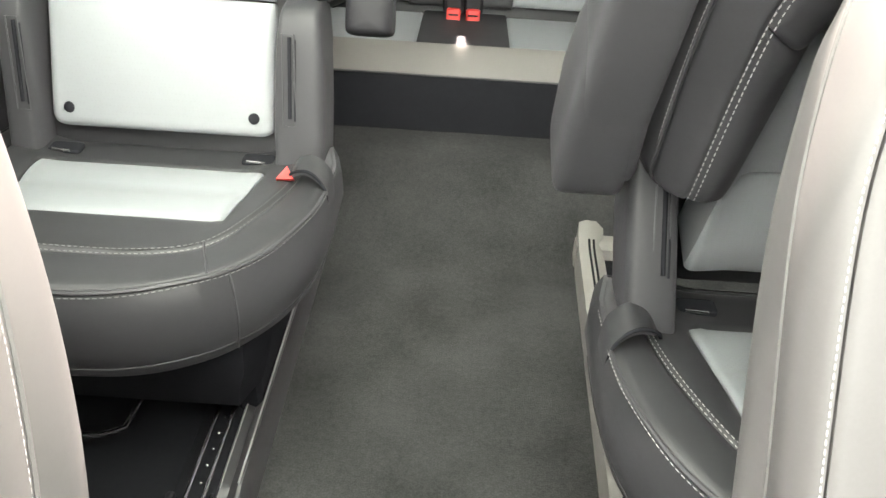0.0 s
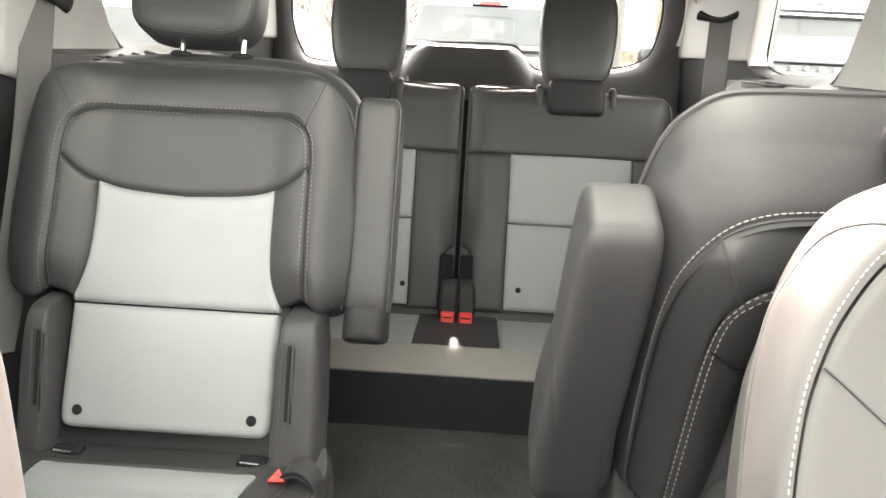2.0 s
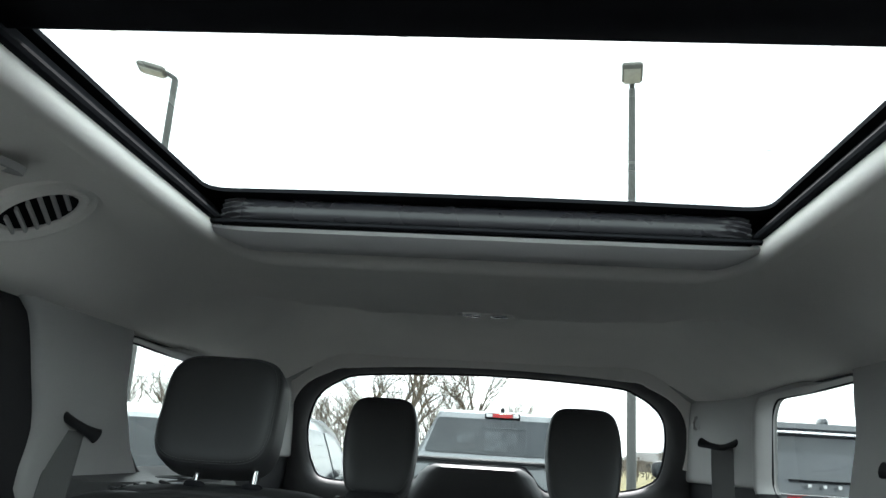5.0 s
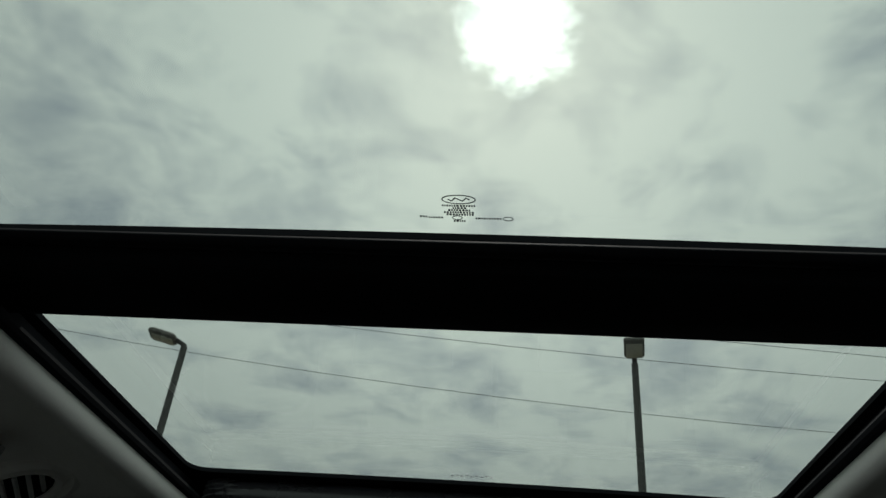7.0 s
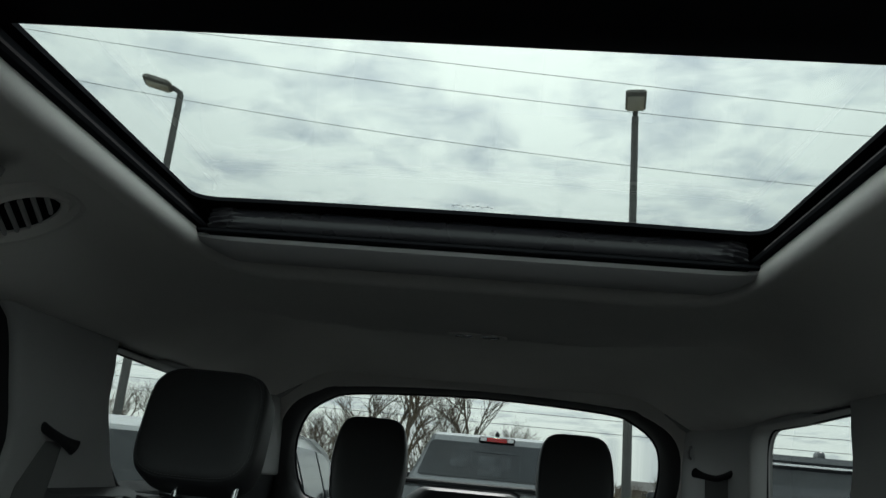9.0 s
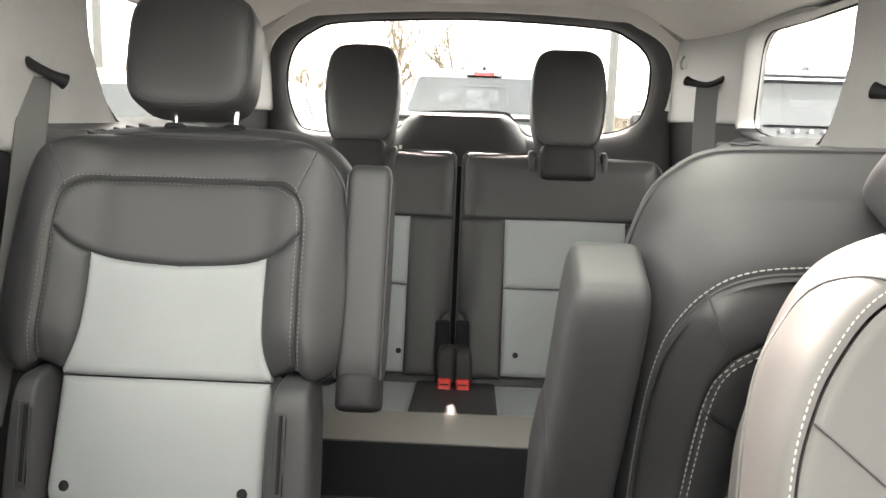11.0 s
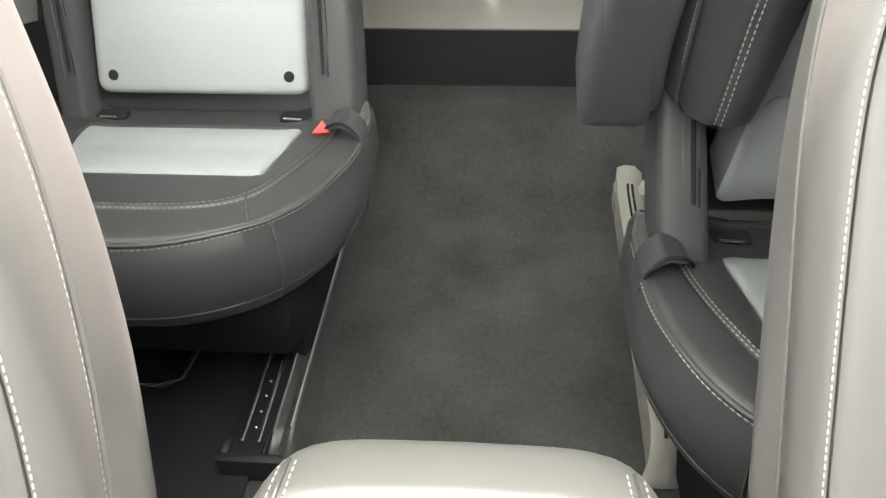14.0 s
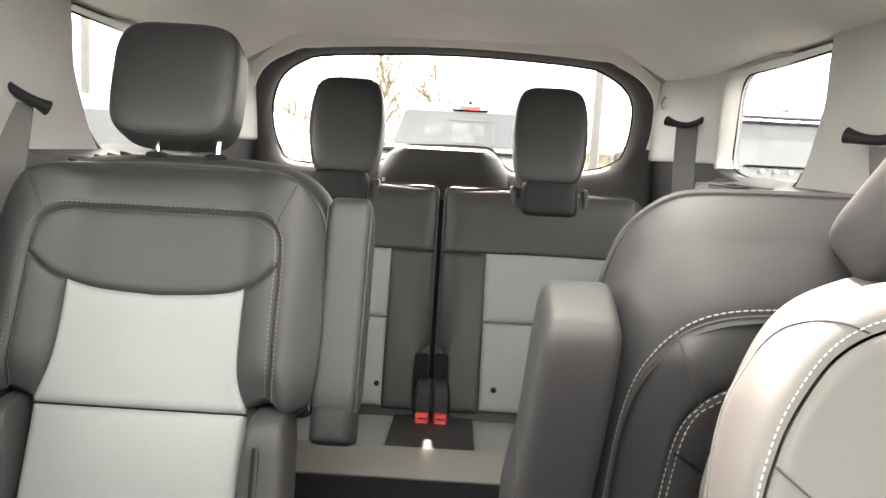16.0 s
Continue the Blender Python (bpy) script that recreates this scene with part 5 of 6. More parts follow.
def front_seat(xc, s, tilt, off, label):
    """A front seat's backrest, seen from ahead; s: the side of the cabin."""
    seat = thing("front_seat", (xc, 0.30, 0), label, "car seat", "front seats")
    c, sn = math.cos(radians(tilt)), math.sin(radians(tilt))

    def P(x, v, d=0.0):
        return Vector((x, off - 0.30 + v * sn - d * c, 0.40 + v * c + d * sn))
    A, B, C = ([Vector(p) for p in curve(q, 6)] for q in (FS_SEAM, FS_PIPE, FS_EDGE))
    if s < 0:
        # this backrest narrows more towards its shoulder
        A, B, C = ([Vector((max(0.0, p.x - 0.031 * smooth01(0.20, 0.50, p.y) * smooth01(0.05, 0.15, p.x) + 0.004 * (1 - smooth01(0.1, 0.28, p.y)) * (p.x > 0.1)), p.y)) for p in q] for q in (A, B, C))

    def row(k):
        """The outline k of the way round the side: 0 seam, 1 piping, 2 edge, 3 rear."""
        out = []
        for a, b, e in zip(A, B, C):
            n = (b - a).normalized() if (b - a).length > 1e-6 else Vector((0, 1))
            if k <= 1:
                q = a.lerp(b, 1 - (1 - k) ** 1.8) + n * 0.006 * math.sin(math.pi * k)
                d = -0.057 * k ** 1.35 + 0.003 * math.sin(math.pi * min(1.0, 2.2 * k)) * (k < 0.4545)
            elif k <= 2:
                q, d = b.lerp(e, k - 1), -0.057 - 0.036 * (k - 1)
            else:
                q, d = e * (1 - 0.10 * (k - 2) ** 2), -0.093 - 0.045 * (k - 2)
            out.append((q.x, q.y, d))
        return out

    def ring(k):
        r = row(k)
        return [P(-x, v, d) for x, v, d in reversed(r)] + [P(x, v, d) for x, v, d in r[1:]]
    back = part("backrest", loft([ring(1 + 0.2 * i) for i in range(11)], (False, False), False), M_LEATHER_F, seat, "charcoal leather backrest, windscreen light in its colour")
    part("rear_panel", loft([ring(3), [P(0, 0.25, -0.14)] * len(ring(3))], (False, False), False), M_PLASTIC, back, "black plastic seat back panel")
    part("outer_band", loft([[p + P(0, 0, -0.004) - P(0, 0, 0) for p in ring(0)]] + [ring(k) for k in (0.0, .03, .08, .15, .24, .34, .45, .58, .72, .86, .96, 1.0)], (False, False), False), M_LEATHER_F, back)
    inner = [(p.x * 0.993, p.y - 0.002 * smooth01(0.3, 0.5, p.y)) for p in A]
    inner = [(-x, v) for x, v in reversed(inner)] + inner[1:]

    def face(x, v, k=0.0):
        return P(x, v, -0.026 * (1 - smooth01(0.06, 0.22, abs(x))) * (1 - smooth01(0.40, 0.53, v)) + 0.004 - k)
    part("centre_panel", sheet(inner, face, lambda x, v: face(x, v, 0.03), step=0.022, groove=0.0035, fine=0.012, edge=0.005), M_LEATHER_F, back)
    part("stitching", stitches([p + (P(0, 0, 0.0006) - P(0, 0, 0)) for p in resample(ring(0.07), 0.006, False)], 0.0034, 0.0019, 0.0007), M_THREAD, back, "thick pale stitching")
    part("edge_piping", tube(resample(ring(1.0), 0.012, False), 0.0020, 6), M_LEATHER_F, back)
    if s < 0:
        part("edge_stitching", stitches([p + (P(0, 0, 0.0008) - P(0, 0, 0)) for p in resample(ring(0.93), 0.006, False)], 0.0034, 0.0019, 0.0006), M_THREAD, back, "pale edge stitching")
    # seam across the shoulder, from the stitched line to the edge
    m = 6

    def on(k, u):
        r = row(k)
        i = int(u * m)
        x, v, d = (Vector(r[i]).lerp(Vector(r[i + 1]), u * m - i))
        return P(-s * x, v, d) + (P(0, 0, 0.0002) - P(0, 0, 0))
    part("shoulder_seam", tube([on(0.02 + 1.78 * k / 20, 3.2 + 2.4 * (k / 20) ** 0.9) for k in range(21)], 0.0011, 6), M_PIPING, back)
    part("panel_seam", tube([face(-s * (0.215 - 0.10 * k / 12), 0.452 - 0.085 * k / 12, -0.0002) for k in range(13)], 0.0011, 6), M_PIPING, back)
    cush = pillow(0, -0.20, 0.33, 0.25, 0.26, 0.09, 5, 5, 32, 14)
    part("seat_cushion", cush, M_LEATHER_F, seat, "charcoal leather cushion, windscreen light in its colour")
    part("base", box(-0.2, 0.2, -0.40, 0.02, 0.001, 0.27, 0.02), M_PLASTIC, seat, "black plastic seat base")


front_seat(-0.447, -1, 20, 0.22, "charcoal leather front seat toned pale for windscreen light, with pale stitching")
front_seat(0.453, 1, 28, 0.295, "charcoal leather front seat toned pale for windscreen light, with pale stitching")


def build_console():
    c = thing("centre_console", (0.0, 0.2, 0), "centre console with a padded leather armrest lid", "console")
    part("body", box(-0.115, 0.115, -0.75, 0.20, 0.002, 0.40, 0.03), M_PLASTIC, c, "black plastic console body")
    g = pillow(0, 0, 0, 0.146, 0.274, 0.052, 6.5, 7.0, 64, 26)

    def shape(v):
        return Vector((v.x * (1 - 0.06 * smooth01(0.10, 0.27, v.y)), v.y - 0.062, v.z + 0.452 - 0.006 * (v.x / 0.146) ** 2))
    lid = part("armrest_lid", mapped(g, shape), M_LEATHER_F, c, "padded taupe leather lid")
    for x in (-0.119, 0.119):
        for d in (-0.006, 0.0, 0.006):
            def top(t):
                y = -0.25 + 0.505 * t
                r2 = max(0.0, 1 - abs(y / 0.274) ** 7.0) ** (1 / 7.0)
                zz = 0.052 * max(0.0, r2 ** 6.5 - abs((x + d) / 0.146) ** 6.5) ** (1 / 6.5)
                return shape(Vector((x + d, y, zz + 0.0006)))
            if d:
                part("stitching", stitches([top(k / 80) for k in range(80)], 0.0042, 0.0022, 0.0008), M_THREAD, lid, "pale stitching")
            else:
                part("seam", tube([top(k / 80) for k in range(80)], 0.0016, 6), M_PIPING, lid, "dark sunken seam")


build_console()


# ---- belts, vents, lights, ledges ----
def belt(s, place, foot, label, width=0.05):
    """A shoulder belt from its guide down to foot."""
    b = thing("seat_belt", place, label, "seat belt")
    d = Vector(foot) - Vector(place)
    side = Vector((-math.copysign(0.72, place[0]), 0.69, 0))
    rings = []
    for k in range(13):
        t = k / 12
        p = d * t + Vector((-math.copysign(0.012, place[0]) * math.sin(t * 3.1), 0, 0))
        n = Vector((-math.copysign(1, place[0]), 0, 0)) * 0.0008
        rings.append([p - side * width / 2 + n, p + side * width / 2 + n, p + side * width / 2 - n, p - side * width / 2 - n])
    part("webbing", loft(rings), M_WEB, b, "grey woven webbing")
    for k in (0, 1):
        part("selvedge", tube([r[k] for r in rings], 0.0014, 5), M_WEB, b)
    return b


belt(1, (-0.735, 1.424, 1.02), (-0.745, 1.235, 0.45), "grey shoulder belt hanging from its pillar guide")
belt(1, (0.735, 1.380, 1.02), (0.745, 1.195, 0.45), "grey shoulder belt hanging from its pillar guide")
belt(1, (0.678, 2.37, 1.085), (0.700, 2.32, 0.60), "grey third-row shoulder belt hanging from its guide", 0.066)


def guide(place, tilt, width, label, bend=0.020):
    g = thing("belt_guide", place, label, "belt guide")
    s = -math.copysign(1, place[0])
    pts = [Vector((s * (0.012 + 0.62 * width * t), 0.78 * width * t, bend * abs(t) ** 1.5 + tilt * t * width)) for t in [k / 10 for k in range(-10, 11)]]
    part("loop", tube(pts, lambda t: 0.0085 + 0.006 * abs(2 * t - 1) ** 3, 10), M_PLASTIC, g, "black plastic belt loop")


guide((-0.738, 1.41, 1.036), -0.55, 0.050, "black belt guide on the pale C-pillar", 0.004)
guide((0.738, 1.376, 1.032), -0.22, 0.062, "black belt guide on the pale C-pillar")
guide((0.690, 2.365, 1.085), -0.10, 0.075, "black belt guide on the pale D-pillar")


def coat_hook(place):
    h = thing("coat_hook", place, "small pale plastic coat hook on the pillar trim", "coat hook")
    s = -math.copysign(1, place[0])
    part("plate", moved(pillow(0, 0, 0, 0.006, 0.012, 0.026, 3, 3, 16, 8), Matrix.Identity(4)), M_TRIM, h)
    part("hook", tube([Vector((s * x, y, z)) for x, y, z in ((0.004, 0, 0.016), (0.016, 0, 0.010), (0.020, 0, -0.006), (0.018, 0, -0.018), (0.010, 0, -0.022))], 0.005, 8), M_TRIM, h)


coat_hook((0.662, 2.555, 1.162))


def roof_vent(x, y, label):
    """An oval air outlet on the side of the headliner."""
    slope = (roof_z(x - 0.05, y) - roof_z(x + 0.05, y)) / 0.1
    z = roof_z(x, y)
    v = thing("air_vent", (x, y, z), label, "air vent")
    R = Matrix.Rotation(math.atan(slope), 4, "Y")

    def oval(a, b, zz, n=40):
        return [R @ Vector((a * math.cos(t), b * math.sin(t), zz)) for t in (2 * math.pi * k / n for k in range(n))]
    part("bezel", loft([oval(0.090, 0.078, 0.004), oval(0.086, 0.074, -0.007), oval(0.074, 0.062, -0.010), oval(0.066, 0.054, -0.004), oval(0.060, 0.050, -0.010), oval(0.052, 0.042, -0.006), oval(0.050, 0.040, 0.006)], (False, False)), M_HEADLINER, v, "pale grey moulded bezel")
    part("well", loft([oval(0.052, 0.042, -0.003), oval(0.052, 0.042, 0.0)]), M_BLACK, v, "black vent well")
    for k in range(6):
        xx = -0.040 + 0.016 * k
        w = 0.040 * math.sqrt(max(0.05, 1 - (xx / 0.051) ** 2))
        part("slat", moved(box(-0.0022, 0.0022, -w, w, -0.004, 0.003, 0.001), R @ Matrix.Translation((xx, 0, -0.0055)) @ Matrix.Rotation(radians(22), 4, "Z") @ Matrix.Rotation(radians(25), 4, "Y")), M_BAR, v, "grey vent slat")


roof_vent(-0.566, 0.938, "oval air vent with slanted slats in the headliner")


def dome_light():
    d = thing("dome_light", (0.004, 1.66, roof_z(0, 1.66)), "slim roof light with two clear lenses", "roof light")
    part("housing", moved(pillow(0, 0, 0, 0.062, 0.022, 0.006, 6, 3, 30, 10), Matrix.Identity(4)), M_HEADLINER, d, "pale grey housing")
    for s in (-1, 1):
        part("lens", moved(pillow(0, 0, 0, 0.019, 0.008, 0.004, 4, 3, 24, 8), Matrix.Translation((s * 0.028, -0.012, -0.004))), M_CHROME, d, "bright reflective lens")


dome_light()


def map_light():
    x, y = -0.535, 0.80
    d = thing("reading_light", (x, y, roof_z(x, y)), "small round reading light in the headliner", "reading light")
    part("ring", loft([[Vector((r * math.cos(a), r * math.sin(a), z - 0.25 * r * math.cos(a))) for a in (2 * math.pi * k / 28 for k in range(28))] for r, z in ((0.030, 0.004), (0.028, -0.005), (0.022, -0.006), (0.018, 0.0))], (False, True)), M_TRIM, d, "pale grey ring")


map_light()


def side_ledge(s):
    """The wheel-arch shelf below the quarter window, with its tray."""
    l = thing("side_ledge", (s * 0.68, 1.95, 0.922), "dark grey shelf below the quarter window with a tray recess", "side shelf")

    def fr(x, y, k):
        return Vector((s * x, y, 0.006 + 0.022 * smooth01(0.05, 0.09, x) - 0.09 * (1 - smooth01(-0.045, 0.0, x)) ** 1.5 - k))
    slot = round_poly([(-0.015, -0.13), (0.058, -0.13), (0.058, 0.15), (-0.015, 0.15)], 0.02)
    rim = curve([(0.09, -0.52), (0.03, -0.42), (-0.02, -0.28), (-0.04, -0.10), (-0.045, 0.06), (-0.034, 0.18), (-0.004, 0.28), (0.045, 0.345), (0.075, 0.36)], 5) + [Vector((0.085, 0.20)), Vector((0.09, 0.0))]
    part("shelf", sheet(rim, fr, lambda x, y: Vector((s * x, y, -0.13)), [slot], step=0.025, fine=0.02), M_LINING, l, "dark grey grained shelf")
    part("tray", box(min(s * -0.02, s * 0.063), max(s * -0.02, s * 0.063), -0.135, 0.155, -0.055, -0.035, 0.003), M_BLACK, l, "black tray floor")
    part("tray_rim", tube([Vector((s * p[0], p[1], 0.007)) for p in resample(slot, 0.02)], 0.003, 6, True), M_PLASTIC_G, l)


side_ledge(1)
side_ledge(-1)


# ---- outdoors ----
GROUND = -0.45
M_ASPHALT = material("worn_asphalt", (0.12, 0.12, 0.118), rough=0.9, grain=0.6, grain_scale=60, vary=0.2, vary_scale=0.3)
M_GRASS = material("winter_grass", (0.20, 0.17, 0.075), rough=0.95, grain=0.8, grain_scale=30, vary=0.3, vary_scale=0.5)
M_WHITE = material("white_car_paint", (0.62, 0.63, 0.63), rough=0.25, coat=0.6, vary=0.02)
M_SILVER = material("silver_car_paint", (0.27, 0.28, 0.29), rough=0.3, metal=0.4, coat=0.5, vary=0.03)
M_NAVY = material("dark_car_paint", (0.05, 0.055, 0.062), rough=0.25, coat=0.6, vary=0.04)
M_TRUCKGLASS = material("grey_truck_glass", (0.05, 0.055, 0.06), rough=0.08, vary=0.25, vary_scale=3)
M_SLIDER = material("clear_slider_glass", (0.065, 0.072, 0.078), rough=0.1, vary=0.5, vary_scale=8)
M_CARGLASS = material("dark_car_glass", (0.045, 0.050, 0.055), rough=0.06, vary=0.1, vary_scale=2)
M_TYRE = material("tyre_rubber", (0.025, 0.025, 0.025), rough=0.85, vary=0.1)
M_TAIL = material("red_tail_lamp", (0.48, 0.03, 0.03), rough=0.2, vary=0.05)
M_BARK = material("grey_bark", (0.12, 0.10, 0.085), rough=0.95, grain=0.8, grain_scale=40, vary=0.3, vary_scale=2)
M_GALV = material("dark_bronze_pole", (0.10, 0.10, 0.095), rough=0.55, metal=0.3, vary=0.1)
M_LAMPHEAD = material("lamp_head", (0.16, 0.155, 0.14), rough=0.5, vary=0.1)
M_LAMPLENS = material("frosted_lamp_lens", (0.55, 0.53, 0.46), rough=0.35, vary=0.1)
M_BRICK = material("brown_brick_wall", (0.19, 0.165, 0.15), rough=0.9, grain=0.5, grain_scale=30, vary=0.2, vary_scale=2)
M_SHINGLE = material("grey_roof_shingle", (0.16, 0.155, 0.15), rough=0.9, grain=0.5, grain_scale=20, vary=0.2, vary_scale=2)
M_LETTER = material("silver_letter", (0.7, 0.7, 0.7), rough=0.25, metal=0.8, vary=0.02)
M_CABLE = material("power_cable", (0.03, 0.03, 0.03), rough=0.7, vary=0.05)

G0 = sheet([(-2500, -2500), (2500, -2500), (2500, 2500), (-2500, 2500)], lambda x, y, k: Vector((x, y, GROUND)), lambda x, y: Vector((x, y, GROUND - 0.5)), step=900, fine=900)
solid("ground", G0, M_ASPHALT, "worn grey asphalt of a parking lot", "ground", kind="structure")
G1 = sheet([(-2400, 24), (2400, 24), (2400, 2400), (-2400, 2400)], lambda x, y, k: Vector((x, y, GROUND + 0.06)), lambda x, y: Vector((x, y, GROUND + 0.001)), step=900, fine=900)
solid("grass", G1, M_GRASS, "yellowed winter grass beyond the parking lot", "grass", kind="stuff")


def wheel(parent, x, y, r=0.38, w=0.24):
    t = part("wheel", loft([[Vector((x + dx, y + rr * math.cos(a), r + rr * math.sin(a))) for a in (2 * math.pi * k / 28 for k in range(28))] for dx, rr in ((-w / 2, r * 0.8), (-w / 2 + 0.03, r), (w / 2 - 0.03, r), (w / 2, r * 0.8))]), M_TYRE, parent, "black tyre")
    for s in (-1, 1):
        part("rim", loft([[Vector((x + s * dx, y + rr * math.cos(a), r + rr * math.sin(a))) for a in (2 * math.pi * k / 24 for k in range(24))] for dx, rr in ((w / 2 - 0.02, r * 0.72), (w / 2 + 0.005, r * 0.70), (w / 2 - 0.01, r * 0.2))]), M_CHROME, t, "alloy rim")


def pickup(place, turn):
    """A crew-cab pickup seen from behind."""
    v = thing("pickup_truck", place, "silver pickup truck parked facing away", "pickup truck")
    v.rotation_euler = (0, 0, radians(turn))
    # y: 0 at the tailgate, nose at 5.7
    part("bed", merge(box(-0.98, -0.86, 0.0, 1.95, 0.55, 1.38, 0.03), box(0.86, 0.98, 0.0, 1.95, 0.55, 1.38, 0.03), box(-0.98, 0.98, 0.05, 1.95, 0.5, 0.62, 0.02)), M_SILVER, v, "silver bed sides")
    part("tailgate", box(-0.84, 0.84, -0.02, 0.08, 0.62, 1.36, 0.03), M_SILVER, v, "silver tailgate")
    part("bed_rail", box(-0.99, 0.99, -0.03, 0.10, 1.361, 1.40, 0.012), M_PLASTIC, v, "black tailgate cap")
    part("tailgate_badge", box(-0.05, 0.22, -0.035, -0.021, 1.29, 1.345, 0.008), M_PLASTIC, v, "dark badge panel")
    cab = [(1.98, 0.60), (1.98, 1.30), (2.02, 1.36), (2.16, 1.78), (2.26, 1.90), (2.6, 1.945), (3.2, 1.94), (3.7, 1.88), (4.35, 1.34), (5.6, 1.18), (5.72, 0.95), (5.72, 0.5), (1.98, 0.5)]

    def cring(s, o):
        return [Vector((s * ((0.99 - 0.27 * max(0.0, (z - 1.3) / 0.6)) - o), y, z)) for y, z in cab]
    part("cab", loft([cring(-1, 0.03), cring(-1, 0.0), cring(1, 0.0), cring(1, 0.03)]), M_SILVER, v, "silver cab")

    def rear(x, z, o=0.0):
        return Vector((x, 2.02 + 0.14 * (z - 1.36) / 0.42 - 0.012 - o, z))
    win = round_poly([(-0.855, 1.445), (0.855, 1.445), (0.725, 1.835), (-0.725, 1.835)], 0.045)
    part("rear_window", sheet(win, lambda x, z, k: rear(x, z), lambda x, z: rear(x, z, -0.03), step=0.3, fine=0.06), M_TRUCKGLASS, v, "dark rear window")
    for x in (-0.27, 0.27):
        part("window_bar", sheet([(x - 0.006, 1.46), (x + 0.006, 1.46), (x + 0.006, 1.78), (x - 0.006, 1.78)], lambda a, z, k: rear(a, z, 0.008), lambda a, z: rear(a, z, -0.002), step=0.2), M_SLIDER, v)
    part("sliding_pane", sheet(round_poly([(-0.19, 1.48), (0.17, 1.48), (0.17, 1.70), (-0.19, 1.70)], 0.02), lambda a, z, k: rear(a, z, 0.006), lambda a, z: rear(a, z, -0.002), step=0.2), M_SLIDER, v, "lighter sliding pane")
    # no pane of its own: brightness seen through the cab, painted on
    part("cab_view_patch", sheet(round_poly([(-0.50, 1.56), (-0.30, 1.56), (-0.30, 1.70), (-0.50, 1.70)], 0.03), lambda a, z, k: rear(a, z, 0.004), lambda a, z: rear(a, z, -0.002), step=0.2), M_SLIDER, v, "pale patch painted as the bright view through the cab")
    part("window_top_bar", sheet([(-0.26, 1.735), (0.26, 1.735), (0.26, 1.75), (-0.26, 1.75)], lambda a, z, k: rear(a, z, 0.008), lambda a, z: rear(a, z, -0.002), step=0.2), M_SLIDER, v)
    lamp = part("brake_lamp", box(-0.20, 0.20, 2.15, 2.24, 1.846, 1.912, 0.015), M_PLASTIC, v, "black lamp housing")
    part("lens", box(-0.11, 0.11, 2.14, 2.15, 1.856, 1.902, 0.004), M_TAIL, lamp, "red brake lens")
    for s in (-1, 1):
        part("cargo_lens", box(min(s * 0.116, s * 0.185), max(s * 0.116, s * 0.185), 2.14, 2.15, 1.860, 1.898, 0.004), M_WHITE, lamp, "clear cargo lens")
        part("tail_lamp", box(min(s * 0.80, s * 0.985), max(s * 0.80, s * 0.985), -0.045, 0.10, 0.92, 1.34, 0.03), M_TAIL, v, "red tail lamp")
        part("door_mirror", mapped(pillow(s * 1.13, 3.75, 1.32, 0.10, 0.06, 0.14, 4, 3, 20, 10), lambda p: p), M_PLASTIC, v, "black door mirror")
        for y in (0.95, 4.75):
            wheel(v, s * 0.85, y, 0.41, 0.27)
    part("antenna_fin", box(-0.025, 0.025, 2.6, 2.75, 1.93, 2.00, 0.02), M_PLASTIC, v, "small dark roof antenna fin")
    part("bumper", box(-0.95, 0.95, -0.18, -0.03, 0.48, 0.68, 0.04), M_CHROME, v, "chrome rear bumper")
    return v


pickup((0.085, 7.4, GROUND), 0.0).scale = (1.045, 1, 1.03)


